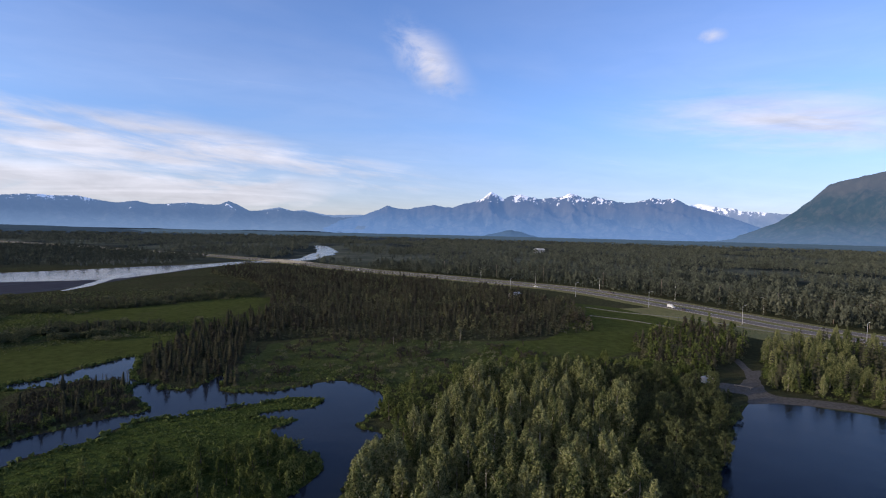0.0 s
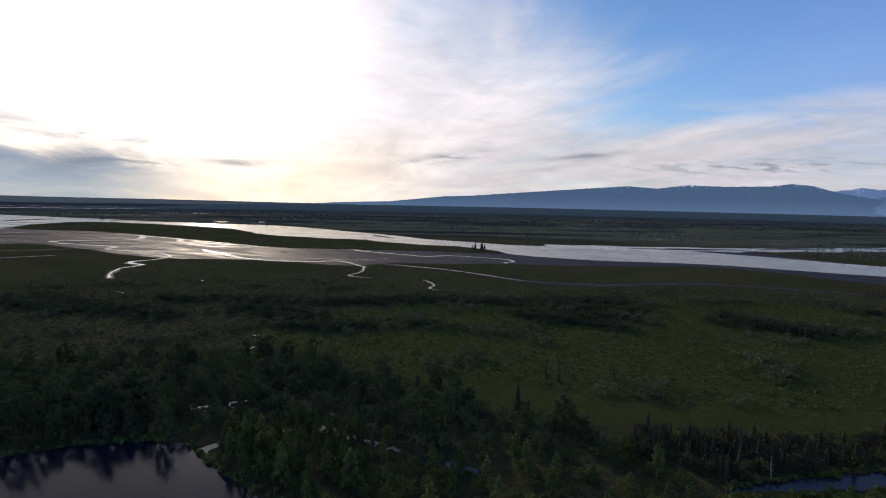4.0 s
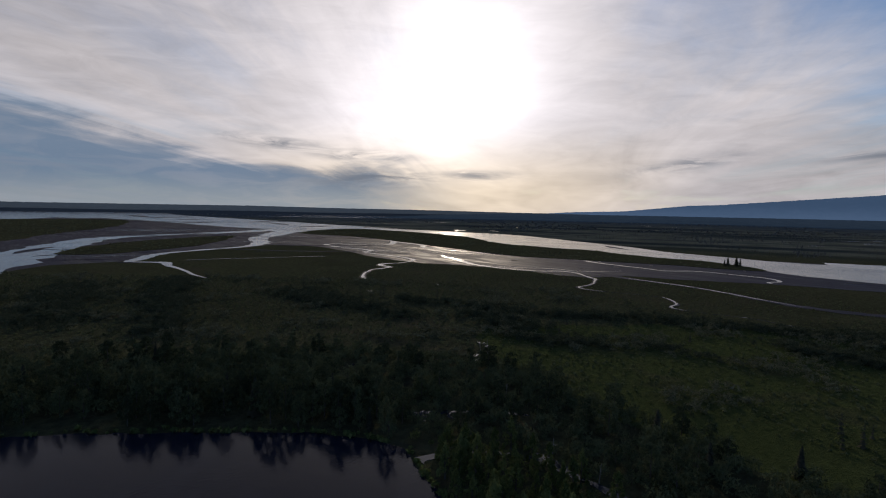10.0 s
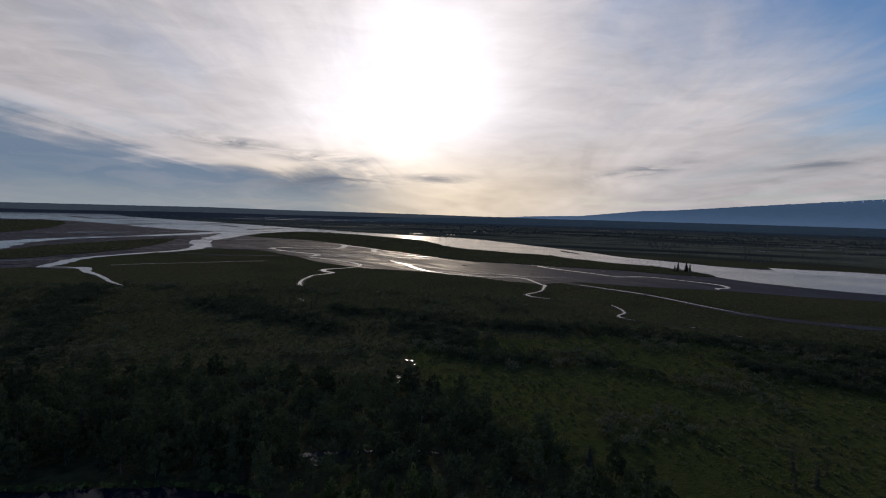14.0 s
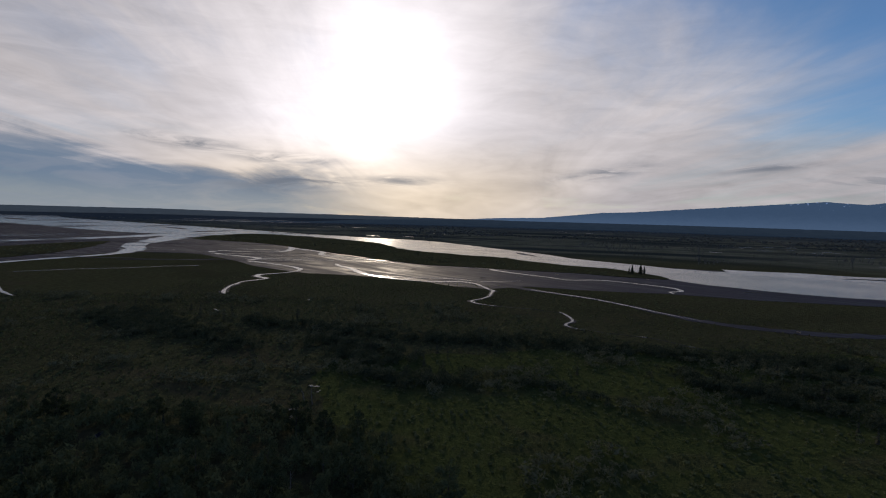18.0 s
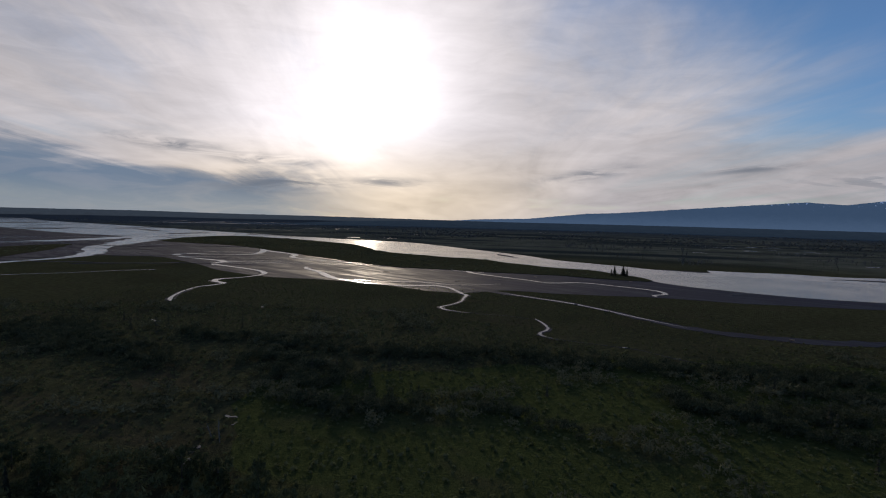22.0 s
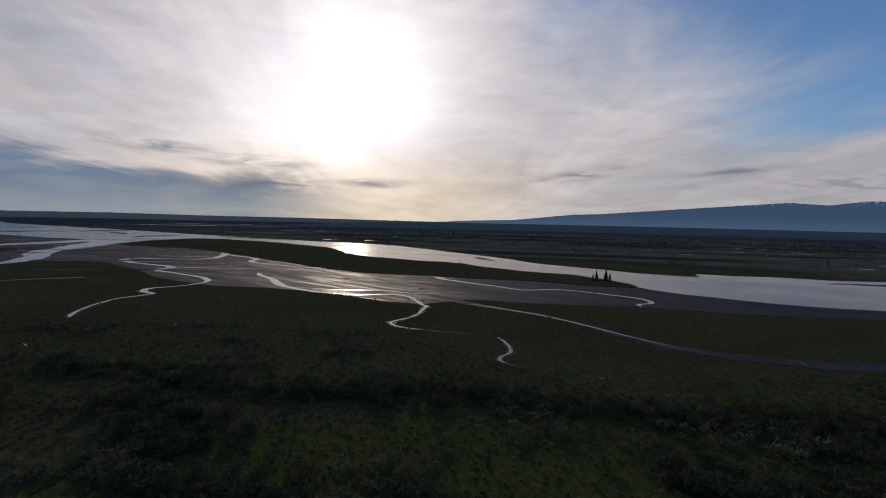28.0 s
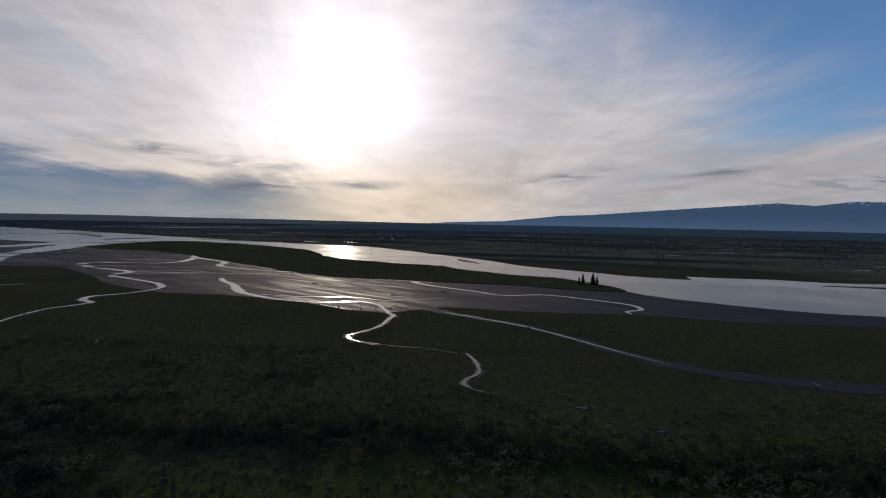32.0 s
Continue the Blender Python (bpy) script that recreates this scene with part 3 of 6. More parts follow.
stream([(-280, 398, 3), (-287, 440, 8), (-306, 501, 9), (-316, 551, 7)])
stream([(-690, 150, 60), (-680, 300, 70), (-690, 420, 56), (-715, 567, 48), (-785, 760, 44), (-870, 912, 34), (-940, 1060, 16)], step=12)
stream([(-371, -405, 0.8), (-400, -388, 1.2), (-430, -362, 0.9), (-452, -350, 1.3), (-475, -328, 1.0)], ragged=0.4)
stream([(-262, 770, 40), (-236, 815, 36), (-217, 870, 34), (-228, 960, 38), (-231, 1080, 40), (-258, 1210, 40), (-300, 1370, 36), (-340, 1520, 30)], label="river reach beyond the highway bridge", step=15)
GREEN_ISLES = []
for edge in ([(-348, -556), (-491, -651), (-701, -681), (-551, -564), (-397, -515)],
             [(-852, -1698), (-1050, -1720), (-1150, -1560), (-867, -1177), (-567, -915), (-398, -785), (-480, -1150)]):
    GREEN_ISLES.append(sheet("river_island", edge, 0.45, MARSH, "low grassy island in the braided river", "island", 12, 40, 6, 0.6)[1])
for x, y, a, b in ((-2450, -1640, 420, 60), (-2700, -1500, 360, 26), (-2950, -1250, 420, 26), (-1950, -900, 90, 8), (-2900, -1950, 420, 50), (-3100, -800, 160, 16)):
    th = math.atan2(y, x) + math.pi / 2
    ring = [(x + a * math.cos(q) * math.cos(th) - b * math.sin(q) * math.sin(th), y + a * math.cos(q) * math.sin(th) + b * math.sin(q) * math.cos(th)) for q in np.linspace(0, math.tau, 10, endpoint=False)]
    WATERS.append(sheet("far_pool", ring, 0.1, RIVER, "distant pool glinting on the plain", "pool", 12, 40, 8)[1])

for (x0, y0), (x1, y1), w in (((-1290, -1520), (-1500, -1560), 30), ((-1020, -640), (-930, -560), 12), ((-900, -610), (-800, -520), 14), ((-880, -1600), (-1230, -1560), 26), ((-700, -1950), (-860, -1700), 26),
                              ((-600, -730), (-690, -735), 8), ((-1240, -760), (-1190, -560), 16), ((-1330, -1150), (-1220, -980), 22), ((-860, -95), (-800, -60), 6), ((-672, 250), (-676, 400), 15), ((-700, 430), (-716, 540), 10), ((-730, 600), (-775, 730), 8), ((-330, -585), (-400, -640), 10), ((-1650, -2200), (-1500, -1900), 40), ((-900, -2300), (-1000, -2000), 34),
                              ((-489, -717), (-585, -702), 9), ((-679, -814), (-809, -798), 14), ((-321, -544), (-365, -534), 5), ((-306, -493), (-344, -463), 4), ((-321, -431), (-345, -411), 4), ((-656, -1230), (-800, -1277), 22), ((-1027, -1234), (-1235, -1265), 32),
                              ((-1297, -1210), (-1496, -1218), 40), ((-1110, -1717), (-1308, -1773), 45), ((-711, -1422), (-822, -1495), 26), ((-1425, -1806), (-1711, -1886), 55), ((-349, -716), (-392, -719), 7), ((-1094, -855), (-1261, -869), 26)):
    n = np.array((y0 - y1, x1 - x0)) / math.dist((x0, y0), (x1, y1)) * w
    m = ((x0 + x1) / 2, (y0 + y1) / 2)
    sheet("mud_bar", [(x0, y0), (m[0] + n[0] * 0.8, m[1] + n[1] * 0.8), (x1, y1), (m[0] - n[0] * 0.5, m[1] - n[1] * 0.5)], 0.3, MUD, "long dark mud bar in the braided river", "mud bar", 10, 40, 5, 0.4)
bars = random.Random(4)
for _ in range(34):
    r, a = bars.uniform(620, 1900), radians(bars.uniform(119, 147))
    x, y, turn = -math.sin(a) * r, math.cos(a) * r, radians(bars.uniform(118, 150)) + math.pi
    n, w = bars.uniform(0.03, 0.09) * r, bars.uniform(0.003, 0.008) * r
    c, d = -math.sin(turn + 1.2), math.cos(turn + 1.2)
    sheet("mud_bar", [(x + c * n, y + d * n), (x - d * w, y + c * w), (x - c * n, y - d * n), (x + d * w * 0.6, y - c * w * 0.6)], 0.3, MUD, "long dark mud bar in the braided river", "mud bar", 10, 30, 4, 0.4)
for _ in range(60):
    r, a = bars.uniform(600, 1250), radians(bars.uniform(113, 146))
    x, y, turn = -math.sin(a) * r, math.cos(a) * r, a + bars.uniform(0.95, 1.45)
    n, w = bars.uniform(0.03, 0.08) * r, bars.uniform(0.0012, 0.004) * r
    c, d = -math.sin(turn), math.cos(turn)
    ends = np.array([(x, y), (x + c * n, y + d * n), (x - c * n, y - d * n)])
    if inside(ends, MUD_POLY).all() and not any(inside(ends, q).any() for q in [RIVER_POLY, SPIT_POLY, *GREEN_ISLES]):
        ribbon("stream", [(x + c * n * k + d * n * 0.12 * math.sin(k * 5 + r), y + d * n * k - c * n * 0.12 * math.sin(k * 5 + r), w * (1.15 - abs(k))) for k in (-1, -0.6, -0.2, 0.2, 0.6, 1)], 0.17, RIVER, "thin braided channel across the mudflat", "stream", 6, 0.3)
pools = random.Random(11)
GLINTS = [(-1116, 227, 5), (-1395, 348, 8), (-1255, 346, 7), (-1458, 451, 8), (-1304, 470, 7), (-2292, 14, 12), (-2380, -100, 14), (-1265, -488, 8), (-1291, -405, 7), (-1600, -420, 10)]
GLINTS += [(pools.gauss(-1320, 130), pools.gauss(390, 75), pools.uniform(2.5, 5.5)) for _ in range(22)]
for x, y, r in GLINTS:
    sheet("far_pool", [(x + r * math.cos(q), y + 2.2 * r * math.sin(q)) for q in np.linspace(0, math.tau, 8, endpoint=False)], 0.1, RIVER, "distant pool glinting on the plain", "pool", 4, 9, 3)

POND_EDGE = [(-97, 56), (-101, 75), (-104, 93), (-103, 110), (-97, 127), (-88, 139), (-80, 148), (-90, 158), (-97, 170), (-92, 173), (-86, 166), (-77, 168), (-74, 185),
             (-66, 165), (-49, 169), (-34, 181), (-21, 172), (-16, 161), (-19, 145), (-20, 138), (-12, 133), (-17, 123), (-18, 102), (-22, 85), (-30, 70), (-35, 78),
             (-27, 104), (-24, 114), (-30, 123), (-42, 134), (-38, 142), (-51, 145), (-37, 153), (-35, 160), (-43, 160.5), (-52, 155.5), (-60, 151), (-67, 145), (-78, 139),
             (-82, 127), (-90, 113), (-95, 95), (-97, 75), (-94, 57)]
LAKE_EDGE = [(99, 167), (108, 170), (118, 164), (132, 155), (165, 125), (170, 40), (60, 30), (50, 85), (56, 105), (65, 119), (81, 144)]
WEST_EDGE = [(-113, -52), (-114, -62), (-111, -74), (-105, -87), (-100, -98), (-92, -113), (-83, -128), (-70, -148), (-48, -172), (-18, -125), (-30, -80), (-60, -30), (-80, -20), (-92, -28), (-98, -34), (-104, -42)]
_, POND_POLY = sheet("pond", POND_EDGE, 0.08, POND, "still blue slough curling round a grassy islet", "pond", 1.4, 4.5, 1.0)
_, POND2 = sheet("pond", [(-135, 166), (-127, 178), (-122, 200), (-116, 206), (-107, 186), (-97, 172), (-105, 173), (-113, 172), (-116, 179), (-118, 172), (-128, 163)], 0.085, POND, "small pond joined to the slough by a reedy gap", "pond", 2, 5, 0.8)
_, LAKE_POLY = sheet("lake", LAKE_EDGE, 0.08, LAKE_WATER, "deep blue lake with a gravel landing", "lake", 4, 8, 0.7)
_, WEST_POLY = sheet("pond", WEST_EDGE, 0.08, PEAT_POND, "dark still pond mirroring the tree line", "pond", 3, 6, 0.9)
OPEN_WATER = water("open_marsh_water", (0.020, 0.024, 0.032), 0.05, 0.9, 0.15)
OPEN_WATER.node_tree.nodes["Principled BSDF"].inputs["IOR"].default_value = 1.2
for line in ([(-130, -60, 0.8), (-133, -56, 2.0), (-136, -51, 1.4), (-140, -43, 1.0), (-142, -38, 0.9), (-143, -32, 0.6)], [(-121, -27, 0.8), (-119, -21, 2.0), (-116, -14, 1.8), (-112, -7, 1.0), (-108, -1, 1.3), (-105, 5, 1.9), (-102, 12, 0.7)],
             [(-110, -46, 2.6), (-114, -43, 1.8), (-118, -37, 1.2), (-121, -30, 1.0)], [(-346, -146, 0.5), (-344.6, -145, 1.2), (-344, -143, 0.5)], [(-298, -172, 0.4), (-296, -168, 0.8), (-293, -165, 0.5)]):
    stream(line, OPEN_WATER, 0.12, "sliver of bright open water in the marsh", 1.0, 0.5)
WATERS += [RIVER_POLY, POND_POLY, POND2, LAKE_POLY, WEST_POLY]
for x, y, r, turn in ((-121, -22, 2.2, 60), (-117, -16, 1.4, 50), (-113, -9, 1.8, 65), (-108, -1, 1.2, 50), (-104, 7, 2.0, 60), (-131, -55, 1.6, 30), (-135, -50, 1.3, 35), (-140, -43, 1.2, 75), (-142, -38, 1.0, 80),
                      (-206, -66, 0.9, 80), (-203, -63, 0.8, 20), (-188, -62, 1.0, 10), (-183, -60, 0.9, 0), (-176, -100, 0.8, 20), (-160, -93, 0.9, 10), (150, 189, 3.0, 30)):
    c, d = math.cos(radians(turn)), math.sin(radians(turn))
    ring = [(x + r * 2.0 * math.cos(q) * c - r * 0.55 * math.sin(q) * d, y + r * 2.0 * math.cos(q) * d + r * 0.55 * math.sin(q) * c) for q in np.linspace(0, math.tau, 9, endpoint=False)]
    WATERS.append(sheet("puddle", ring, 0.09, OPEN_WATER, "sliver of open water among dark willow scrub", "pool", 0.8, 1.6, 0.55)[1])
sheet("pond_islet", [(-35.5, 79), (-27.5, 104), (-24.6, 113), (-31, 122), (-43, 133.5), (-52, 143), (-61, 150), (-67, 144), (-77, 138), (-81, 127), (-89, 113), (-94, 95), (-96, 75), (-92, 50), (-60, 40)],
      0.12, REEDS, "bright green grassy tongue of land in the slough", "islet", 3, 6, 0.6)
sheet("meadow", [(-126, 160), (-116, 142), (-118, 112), (-122, 80), (-125, 45), (-142, 2), (-166, -30), (-194, -58), (-232, -72), (-262, -25), (-300, 50), (-310, 150), (-262, 240), (-175, 330), (-120, 390), (-100, 330), (-120, 215), (-130, 190)], 0.03, MEADOW, "open bright green wet meadow", "meadow", 5, 16, 3.5)
sheet("pond_islet", [(-58, 136), (-60, 144), (-56, 150.5), (-52, 155.5), (-47, 160.5), (-40, 162.5), (-35.5, 160), (-34.5, 155), (-38, 151.5), (-45, 150), (-49, 146.5), (-52, 143.5), (-47, 142.5), (-39, 144), (-37.5, 142), (-42, 140), (-44, 133)], 0.13, REEDS, "narrow forked spit of green grass in the slough", "islet", 1.5, 3, 0.4)
sheet("pond_islet", [(-69, 148), (-66, 149.5), (-63, 148), (-62.5, 146), (-67, 145)], 0.13, REEDS, "small reedy islet in the slough", "islet", 1.2, 2.5, 0.4)
sheet("meadow", [(-138, 162), (-135, 172), (-128, 188), (-125, 200), (-118, 211), (-115, 232), (-118, 256), (-141, 241), (-160, 224), (-185, 205), (-190, 160), (-160, 150)], 0.06, LUSH, "smooth bright green wet meadow by the slough", "meadow", 4, 12, 2)
sheet("meadow", [(-211, 257), (-206, 285), (-168, 273), (-141, 278), (-122, 300), (-118, 338), (-123, 382), (-142, 390), (-173, 346), (-210, 311), (-240, 290), (-270, 250), (-240, 230)], 0.06, LUSH, "smooth bright green meadow below the spruces", "meadow", 5, 14, 3)
sheet("meadow", [(17, 213), (52, 216), (96, 242), (138, 278), (188, 278), (166, 328), (122, 380), (92, 402), (84, 345), (60, 270), (20, 240)], 0.03, LUSH, "sunlit green clearing beside the spruces", "meadow", 6, 12, 3)
sheet("bog", [(-64, 171), (-76, 200), (-62, 250), (6, 252), (60, 250), (48, 214), (5, 197), (-12, 174), (-34, 186)], 0.025, BOG, "olive and brown boggy scrubland by the slough", "bog", 5, 12, 3)
sheet("beach", [(94, 180), (101, 189), (107, 188), (113, 195), (121, 206), (127, 208), (119, 196), (112, 181), (113, 174.5), (120, 172.5), (130, 168.5), (140, 160), (138, 155), (127, 161), (117, 165), (107, 166.5), (98, 166), (102, 175), (98, 177.5)], 0.1, BEACH, "narrow gravel boat landing at the lake", "beach", 1.5, 4, 0.5)

# ---- mountains all round the north ----


def hazy_rock_material(name, low, high, snowline, thick, foot, top, haze_top=300.0, tree_line=(120, 260)):
    """Far rock: woods below, bare rock above, snow in the high gullies, blue haze painted over as glow."""
    m, n, p = material(name)
    z = n.add("ShaderNodeSeparateXYZ", {0: p}).outputs[2]
    rough = n.noise(p, 0.010, 8, 0.62)
    gully = n.noise(n.mapping(p, scale=(1, 1, 0.35)), 0.022, 7, 0.66, 0.4)
    col = n.mix(n.ramp(n.math("MULTIPLY_ADD", rough, 170.0, z), tree_line[0] + 85, tree_line[1] + 85), low, high)
    col = n.mix(n.math("MULTIPLY", n.ramp(gully, 0.42, 0.66), 0.4), col, tuple(c * 1.7 for c in high))
    line = n.math("ADD", n.math("MULTIPLY_ADD", n.math("SUBTRACT", gully, 0.5), 420.0, z), n.math("MULTIPLY", n.math("SUBTRACT", rough, 0.5), 220.0))
    line = n.math("MULTIPLY_ADD", n.math("SUBTRACT", n.noise(p, 0.06, 6, 0.65), 0.5), 190.0, line)
    c2 = n.mix(n.ramp(line, snowline, snowline + 16), col, (0.80, 0.79, 0.82))
    b = surface(n, c2, 0.95, rough, 0.35, 8.0, 0.0)
    # blue haze of distance put in as emission, changing from foot to top
    haze_glow = n.mix(n.ramp(n.math("MULTIPLY_ADD", rough, 60.0, z), 30, haze_top), foot, top)
    n.t.links.new(haze_glow, b.inputs["Emission Color"])
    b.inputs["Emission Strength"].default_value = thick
    return m


# the last two colours of each are painted haze, not rock
WEST_ROCK = hazy_rock_material("hazy_blue_rock", (0.012, 0.015, 0.017), (0.022, 0.023, 0.026), 262, 1.0, (0.120, 0.198, 0.345), (0.076, 0.136, 0.250), 180)
BLUE_ROCK = hazy_rock_material("pale_hazy_rock", (0.014, 0.017, 0.020), (0.034, 0.035, 0.040), 250, 1.0, (0.160, 0.255, 0.445), (0.092, 0.160, 0.310), 190)
CREST_ROCK = hazy_rock_material("hazy_crest_rock", (0.020, 0.025, 0.028), (0.052, 0.050, 0.049), 352, 1.0, (0.135, 0.245, 0.490), (0.062, 0.130, 0.295), 330)
SNOW_ROCK = hazy_rock_material("hazy_snowy_rock", (0.06, 0.07, 0.08), (0.11, 0.11, 0.12), 258, 1.0, (0.160, 0.260, 0.460), (0.110, 0.190, 0.370), 250)
FLANK_ROCK = hazy_rock_material("hazy_flank_rock", (0.012, 0.022, 0.020), (0.048, 0.042, 0.038), 560, 1.0, (0.100, 0.165, 0.290), (0.044, 0.082, 0.142), 240, (300, 390))
# horizon woods glow faintly blue too, imitating haze in front of them
RIDGE_WOODS = hazy_rock_material("hazy_wooded_ridge", (0.020, 0.028, 0.030), (0.030, 0.036, 0.036), 900, 1.0, (0.020, 0.034, 0.058), (0.026, 0.042, 0.070), 60)
FOOT_WOODS = hazy_rock_material("hazy_foot_woods", (0.024, 0.032, 0.030), (0.034, 0.042, 0.038), 900, 1.0, (0.036, 0.056, 0.082), (0.050, 0.082, 0.130), 40)
BLUFF_WOODS = hazy_rock_material("hazy_wooded_bluff", (0.030, 0.036, 0.036), (0.040, 0.044, 0.044), 900, 1.0, (0.046, 0.056, 0.070), (0.056, 0.072, 0.096), 60)


def mountains(name, ridge, near, far, label, seed, spur, rock, jag=0.10):
    """A range as seen from the plain: ridge gives bearing and height in degrees."""
    b = np.array(ridge)[::-1] if ridge[0][0] > ridge[-1][0] else np.array(ridge)
    az = np.arange(b[0, 0], b[-1, 0], 0.09)
    el = np.interp(az, b[:, 0], b[:, 1])
    rows = 34
    verts, faces = [], []
    for a, e in zip(az, el):
        fine = noise.noise(Vector((a * 1.9, seed, 2.0))) * 0.5 + 0.5 * abs(noise.noise(Vector((a * 4.3, seed, 5.0)))) + 0.3 * noise.noise(Vector((a * 9.0, seed, 7.0)))
        top = 50 + (near + (far - near) * 0.94) * math.tan(radians(e + jag * fine))
        for j in range(rows + 1):
            s = min(j / (rows - 2), 1.0)
            r = near + (far - near) * j / rows
            x, y = -math.sin(radians(a)) * r, math.cos(radians(a)) * r
            q = Vector((x / 330.0, y / 330.0, seed))
            bend = noise.noise(q * 0.7)
            q = q + Vector((bend * 0.5, bend * 0.4, 0))
            cut = abs(noise.noise(q)) + 0.5 * abs(noise.noise(q * 2.2)) + 0.22 * abs(noise.noise(q * 5.1))
            h = top * (0.25 * s + 0.75 * s ** 1.5) * (1 - spur * 1.5 * cut * (1 - s ** 3))
            if j > rows - 2:
                h *= 0.75 if j == rows else 1.0
            verts.append((x, y, max(h, 0) + (4 * (1 - s) if j else -5)))
    n = rows + 1
    for k in range(len(az) - 1):
        for j in range(rows):
            faces.append((k * n + j, (k + 1) * n + j, (k + 1) * n + j + 1, k * n + j + 1))
    ob = new(name, mesh(name, verts, faces, rock, True))
    return tagged(ob, label, "mountain", kind="structure")


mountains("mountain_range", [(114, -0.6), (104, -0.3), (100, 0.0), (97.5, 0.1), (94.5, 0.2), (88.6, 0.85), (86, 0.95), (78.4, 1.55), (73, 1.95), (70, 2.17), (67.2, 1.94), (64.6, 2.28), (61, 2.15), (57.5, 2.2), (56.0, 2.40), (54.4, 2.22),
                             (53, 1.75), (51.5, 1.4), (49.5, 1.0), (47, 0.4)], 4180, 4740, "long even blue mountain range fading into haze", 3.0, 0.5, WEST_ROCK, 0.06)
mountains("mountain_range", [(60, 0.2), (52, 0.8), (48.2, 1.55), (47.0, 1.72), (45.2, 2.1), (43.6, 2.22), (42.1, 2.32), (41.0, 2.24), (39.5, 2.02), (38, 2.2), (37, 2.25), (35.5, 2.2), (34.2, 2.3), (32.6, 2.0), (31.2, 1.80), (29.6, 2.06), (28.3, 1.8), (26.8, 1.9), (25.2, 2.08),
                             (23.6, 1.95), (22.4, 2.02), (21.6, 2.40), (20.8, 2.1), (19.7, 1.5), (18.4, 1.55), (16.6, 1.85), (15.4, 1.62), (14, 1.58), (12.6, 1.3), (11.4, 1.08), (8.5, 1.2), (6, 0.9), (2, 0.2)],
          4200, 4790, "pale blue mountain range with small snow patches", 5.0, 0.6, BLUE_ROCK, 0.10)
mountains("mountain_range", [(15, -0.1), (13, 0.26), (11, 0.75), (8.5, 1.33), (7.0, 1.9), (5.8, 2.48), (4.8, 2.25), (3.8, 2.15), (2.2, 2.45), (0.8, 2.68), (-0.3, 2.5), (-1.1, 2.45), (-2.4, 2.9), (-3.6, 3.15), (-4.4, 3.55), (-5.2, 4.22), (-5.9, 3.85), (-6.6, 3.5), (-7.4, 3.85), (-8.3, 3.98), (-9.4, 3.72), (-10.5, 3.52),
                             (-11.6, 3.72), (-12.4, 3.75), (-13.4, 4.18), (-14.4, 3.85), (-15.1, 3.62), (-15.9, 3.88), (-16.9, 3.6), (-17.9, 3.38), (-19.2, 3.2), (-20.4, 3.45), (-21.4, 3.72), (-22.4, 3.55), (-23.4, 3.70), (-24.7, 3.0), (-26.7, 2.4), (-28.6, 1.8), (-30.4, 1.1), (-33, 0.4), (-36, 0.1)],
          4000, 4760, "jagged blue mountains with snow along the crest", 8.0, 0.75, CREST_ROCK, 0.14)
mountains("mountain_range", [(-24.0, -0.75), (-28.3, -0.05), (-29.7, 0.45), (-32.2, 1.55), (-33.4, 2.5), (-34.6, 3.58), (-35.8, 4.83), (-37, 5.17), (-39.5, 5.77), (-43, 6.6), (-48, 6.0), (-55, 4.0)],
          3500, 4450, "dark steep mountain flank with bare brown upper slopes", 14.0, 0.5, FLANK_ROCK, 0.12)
mountains("wooded_knoll", [(-4.6, -0.42), (-5.4, -0.2), (-6.2, -0.05), (-6.8, 0.16), (-7.4, 0.24), (-7.9, 0.12), (-8.5, 0.06), (-9.3, -0.22), (-10.2, -0.42)], 3800, 3960, "small dark wooded knoll at the foot of the mountains", 31.0, 0.2, hazy_rock_material("hazy_knoll_woods", (0.02, 0.03, 0.03), (0.03, 0.04, 0.04), 900, 1.0, (0.075, 0.140, 0.280), (0.046, 0.092, 0.190), 120), 0.12)
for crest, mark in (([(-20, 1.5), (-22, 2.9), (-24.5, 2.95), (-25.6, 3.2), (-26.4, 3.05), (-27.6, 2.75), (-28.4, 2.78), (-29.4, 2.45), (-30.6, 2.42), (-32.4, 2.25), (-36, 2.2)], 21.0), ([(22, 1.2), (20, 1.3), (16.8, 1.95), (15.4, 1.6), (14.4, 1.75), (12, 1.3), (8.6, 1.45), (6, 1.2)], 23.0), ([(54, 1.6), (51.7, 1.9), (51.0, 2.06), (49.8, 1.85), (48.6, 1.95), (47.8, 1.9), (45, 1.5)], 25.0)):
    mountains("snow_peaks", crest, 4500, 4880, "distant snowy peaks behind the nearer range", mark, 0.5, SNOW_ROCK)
mountains("wooded_ridge", [(124, -0.95), (119, -0.85), (112, -0.45), (104, -0.24), (92, -0.2), (80, -0.2), (66, -0.24), (50, -0.3), (36, -0.4), (30, -0.6), (26, -0.95)], 3000, 3420, "dark haze-blue belt of distant forest across the plain", 41.0, 0.1, RIDGE_WOODS, 0.03)
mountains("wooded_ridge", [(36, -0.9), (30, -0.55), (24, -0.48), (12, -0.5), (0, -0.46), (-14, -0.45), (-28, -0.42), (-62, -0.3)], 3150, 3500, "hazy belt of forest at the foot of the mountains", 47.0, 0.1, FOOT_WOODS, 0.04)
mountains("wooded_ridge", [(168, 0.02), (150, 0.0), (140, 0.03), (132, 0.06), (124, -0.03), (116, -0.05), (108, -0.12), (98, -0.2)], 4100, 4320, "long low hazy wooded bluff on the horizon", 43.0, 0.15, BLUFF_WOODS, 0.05)

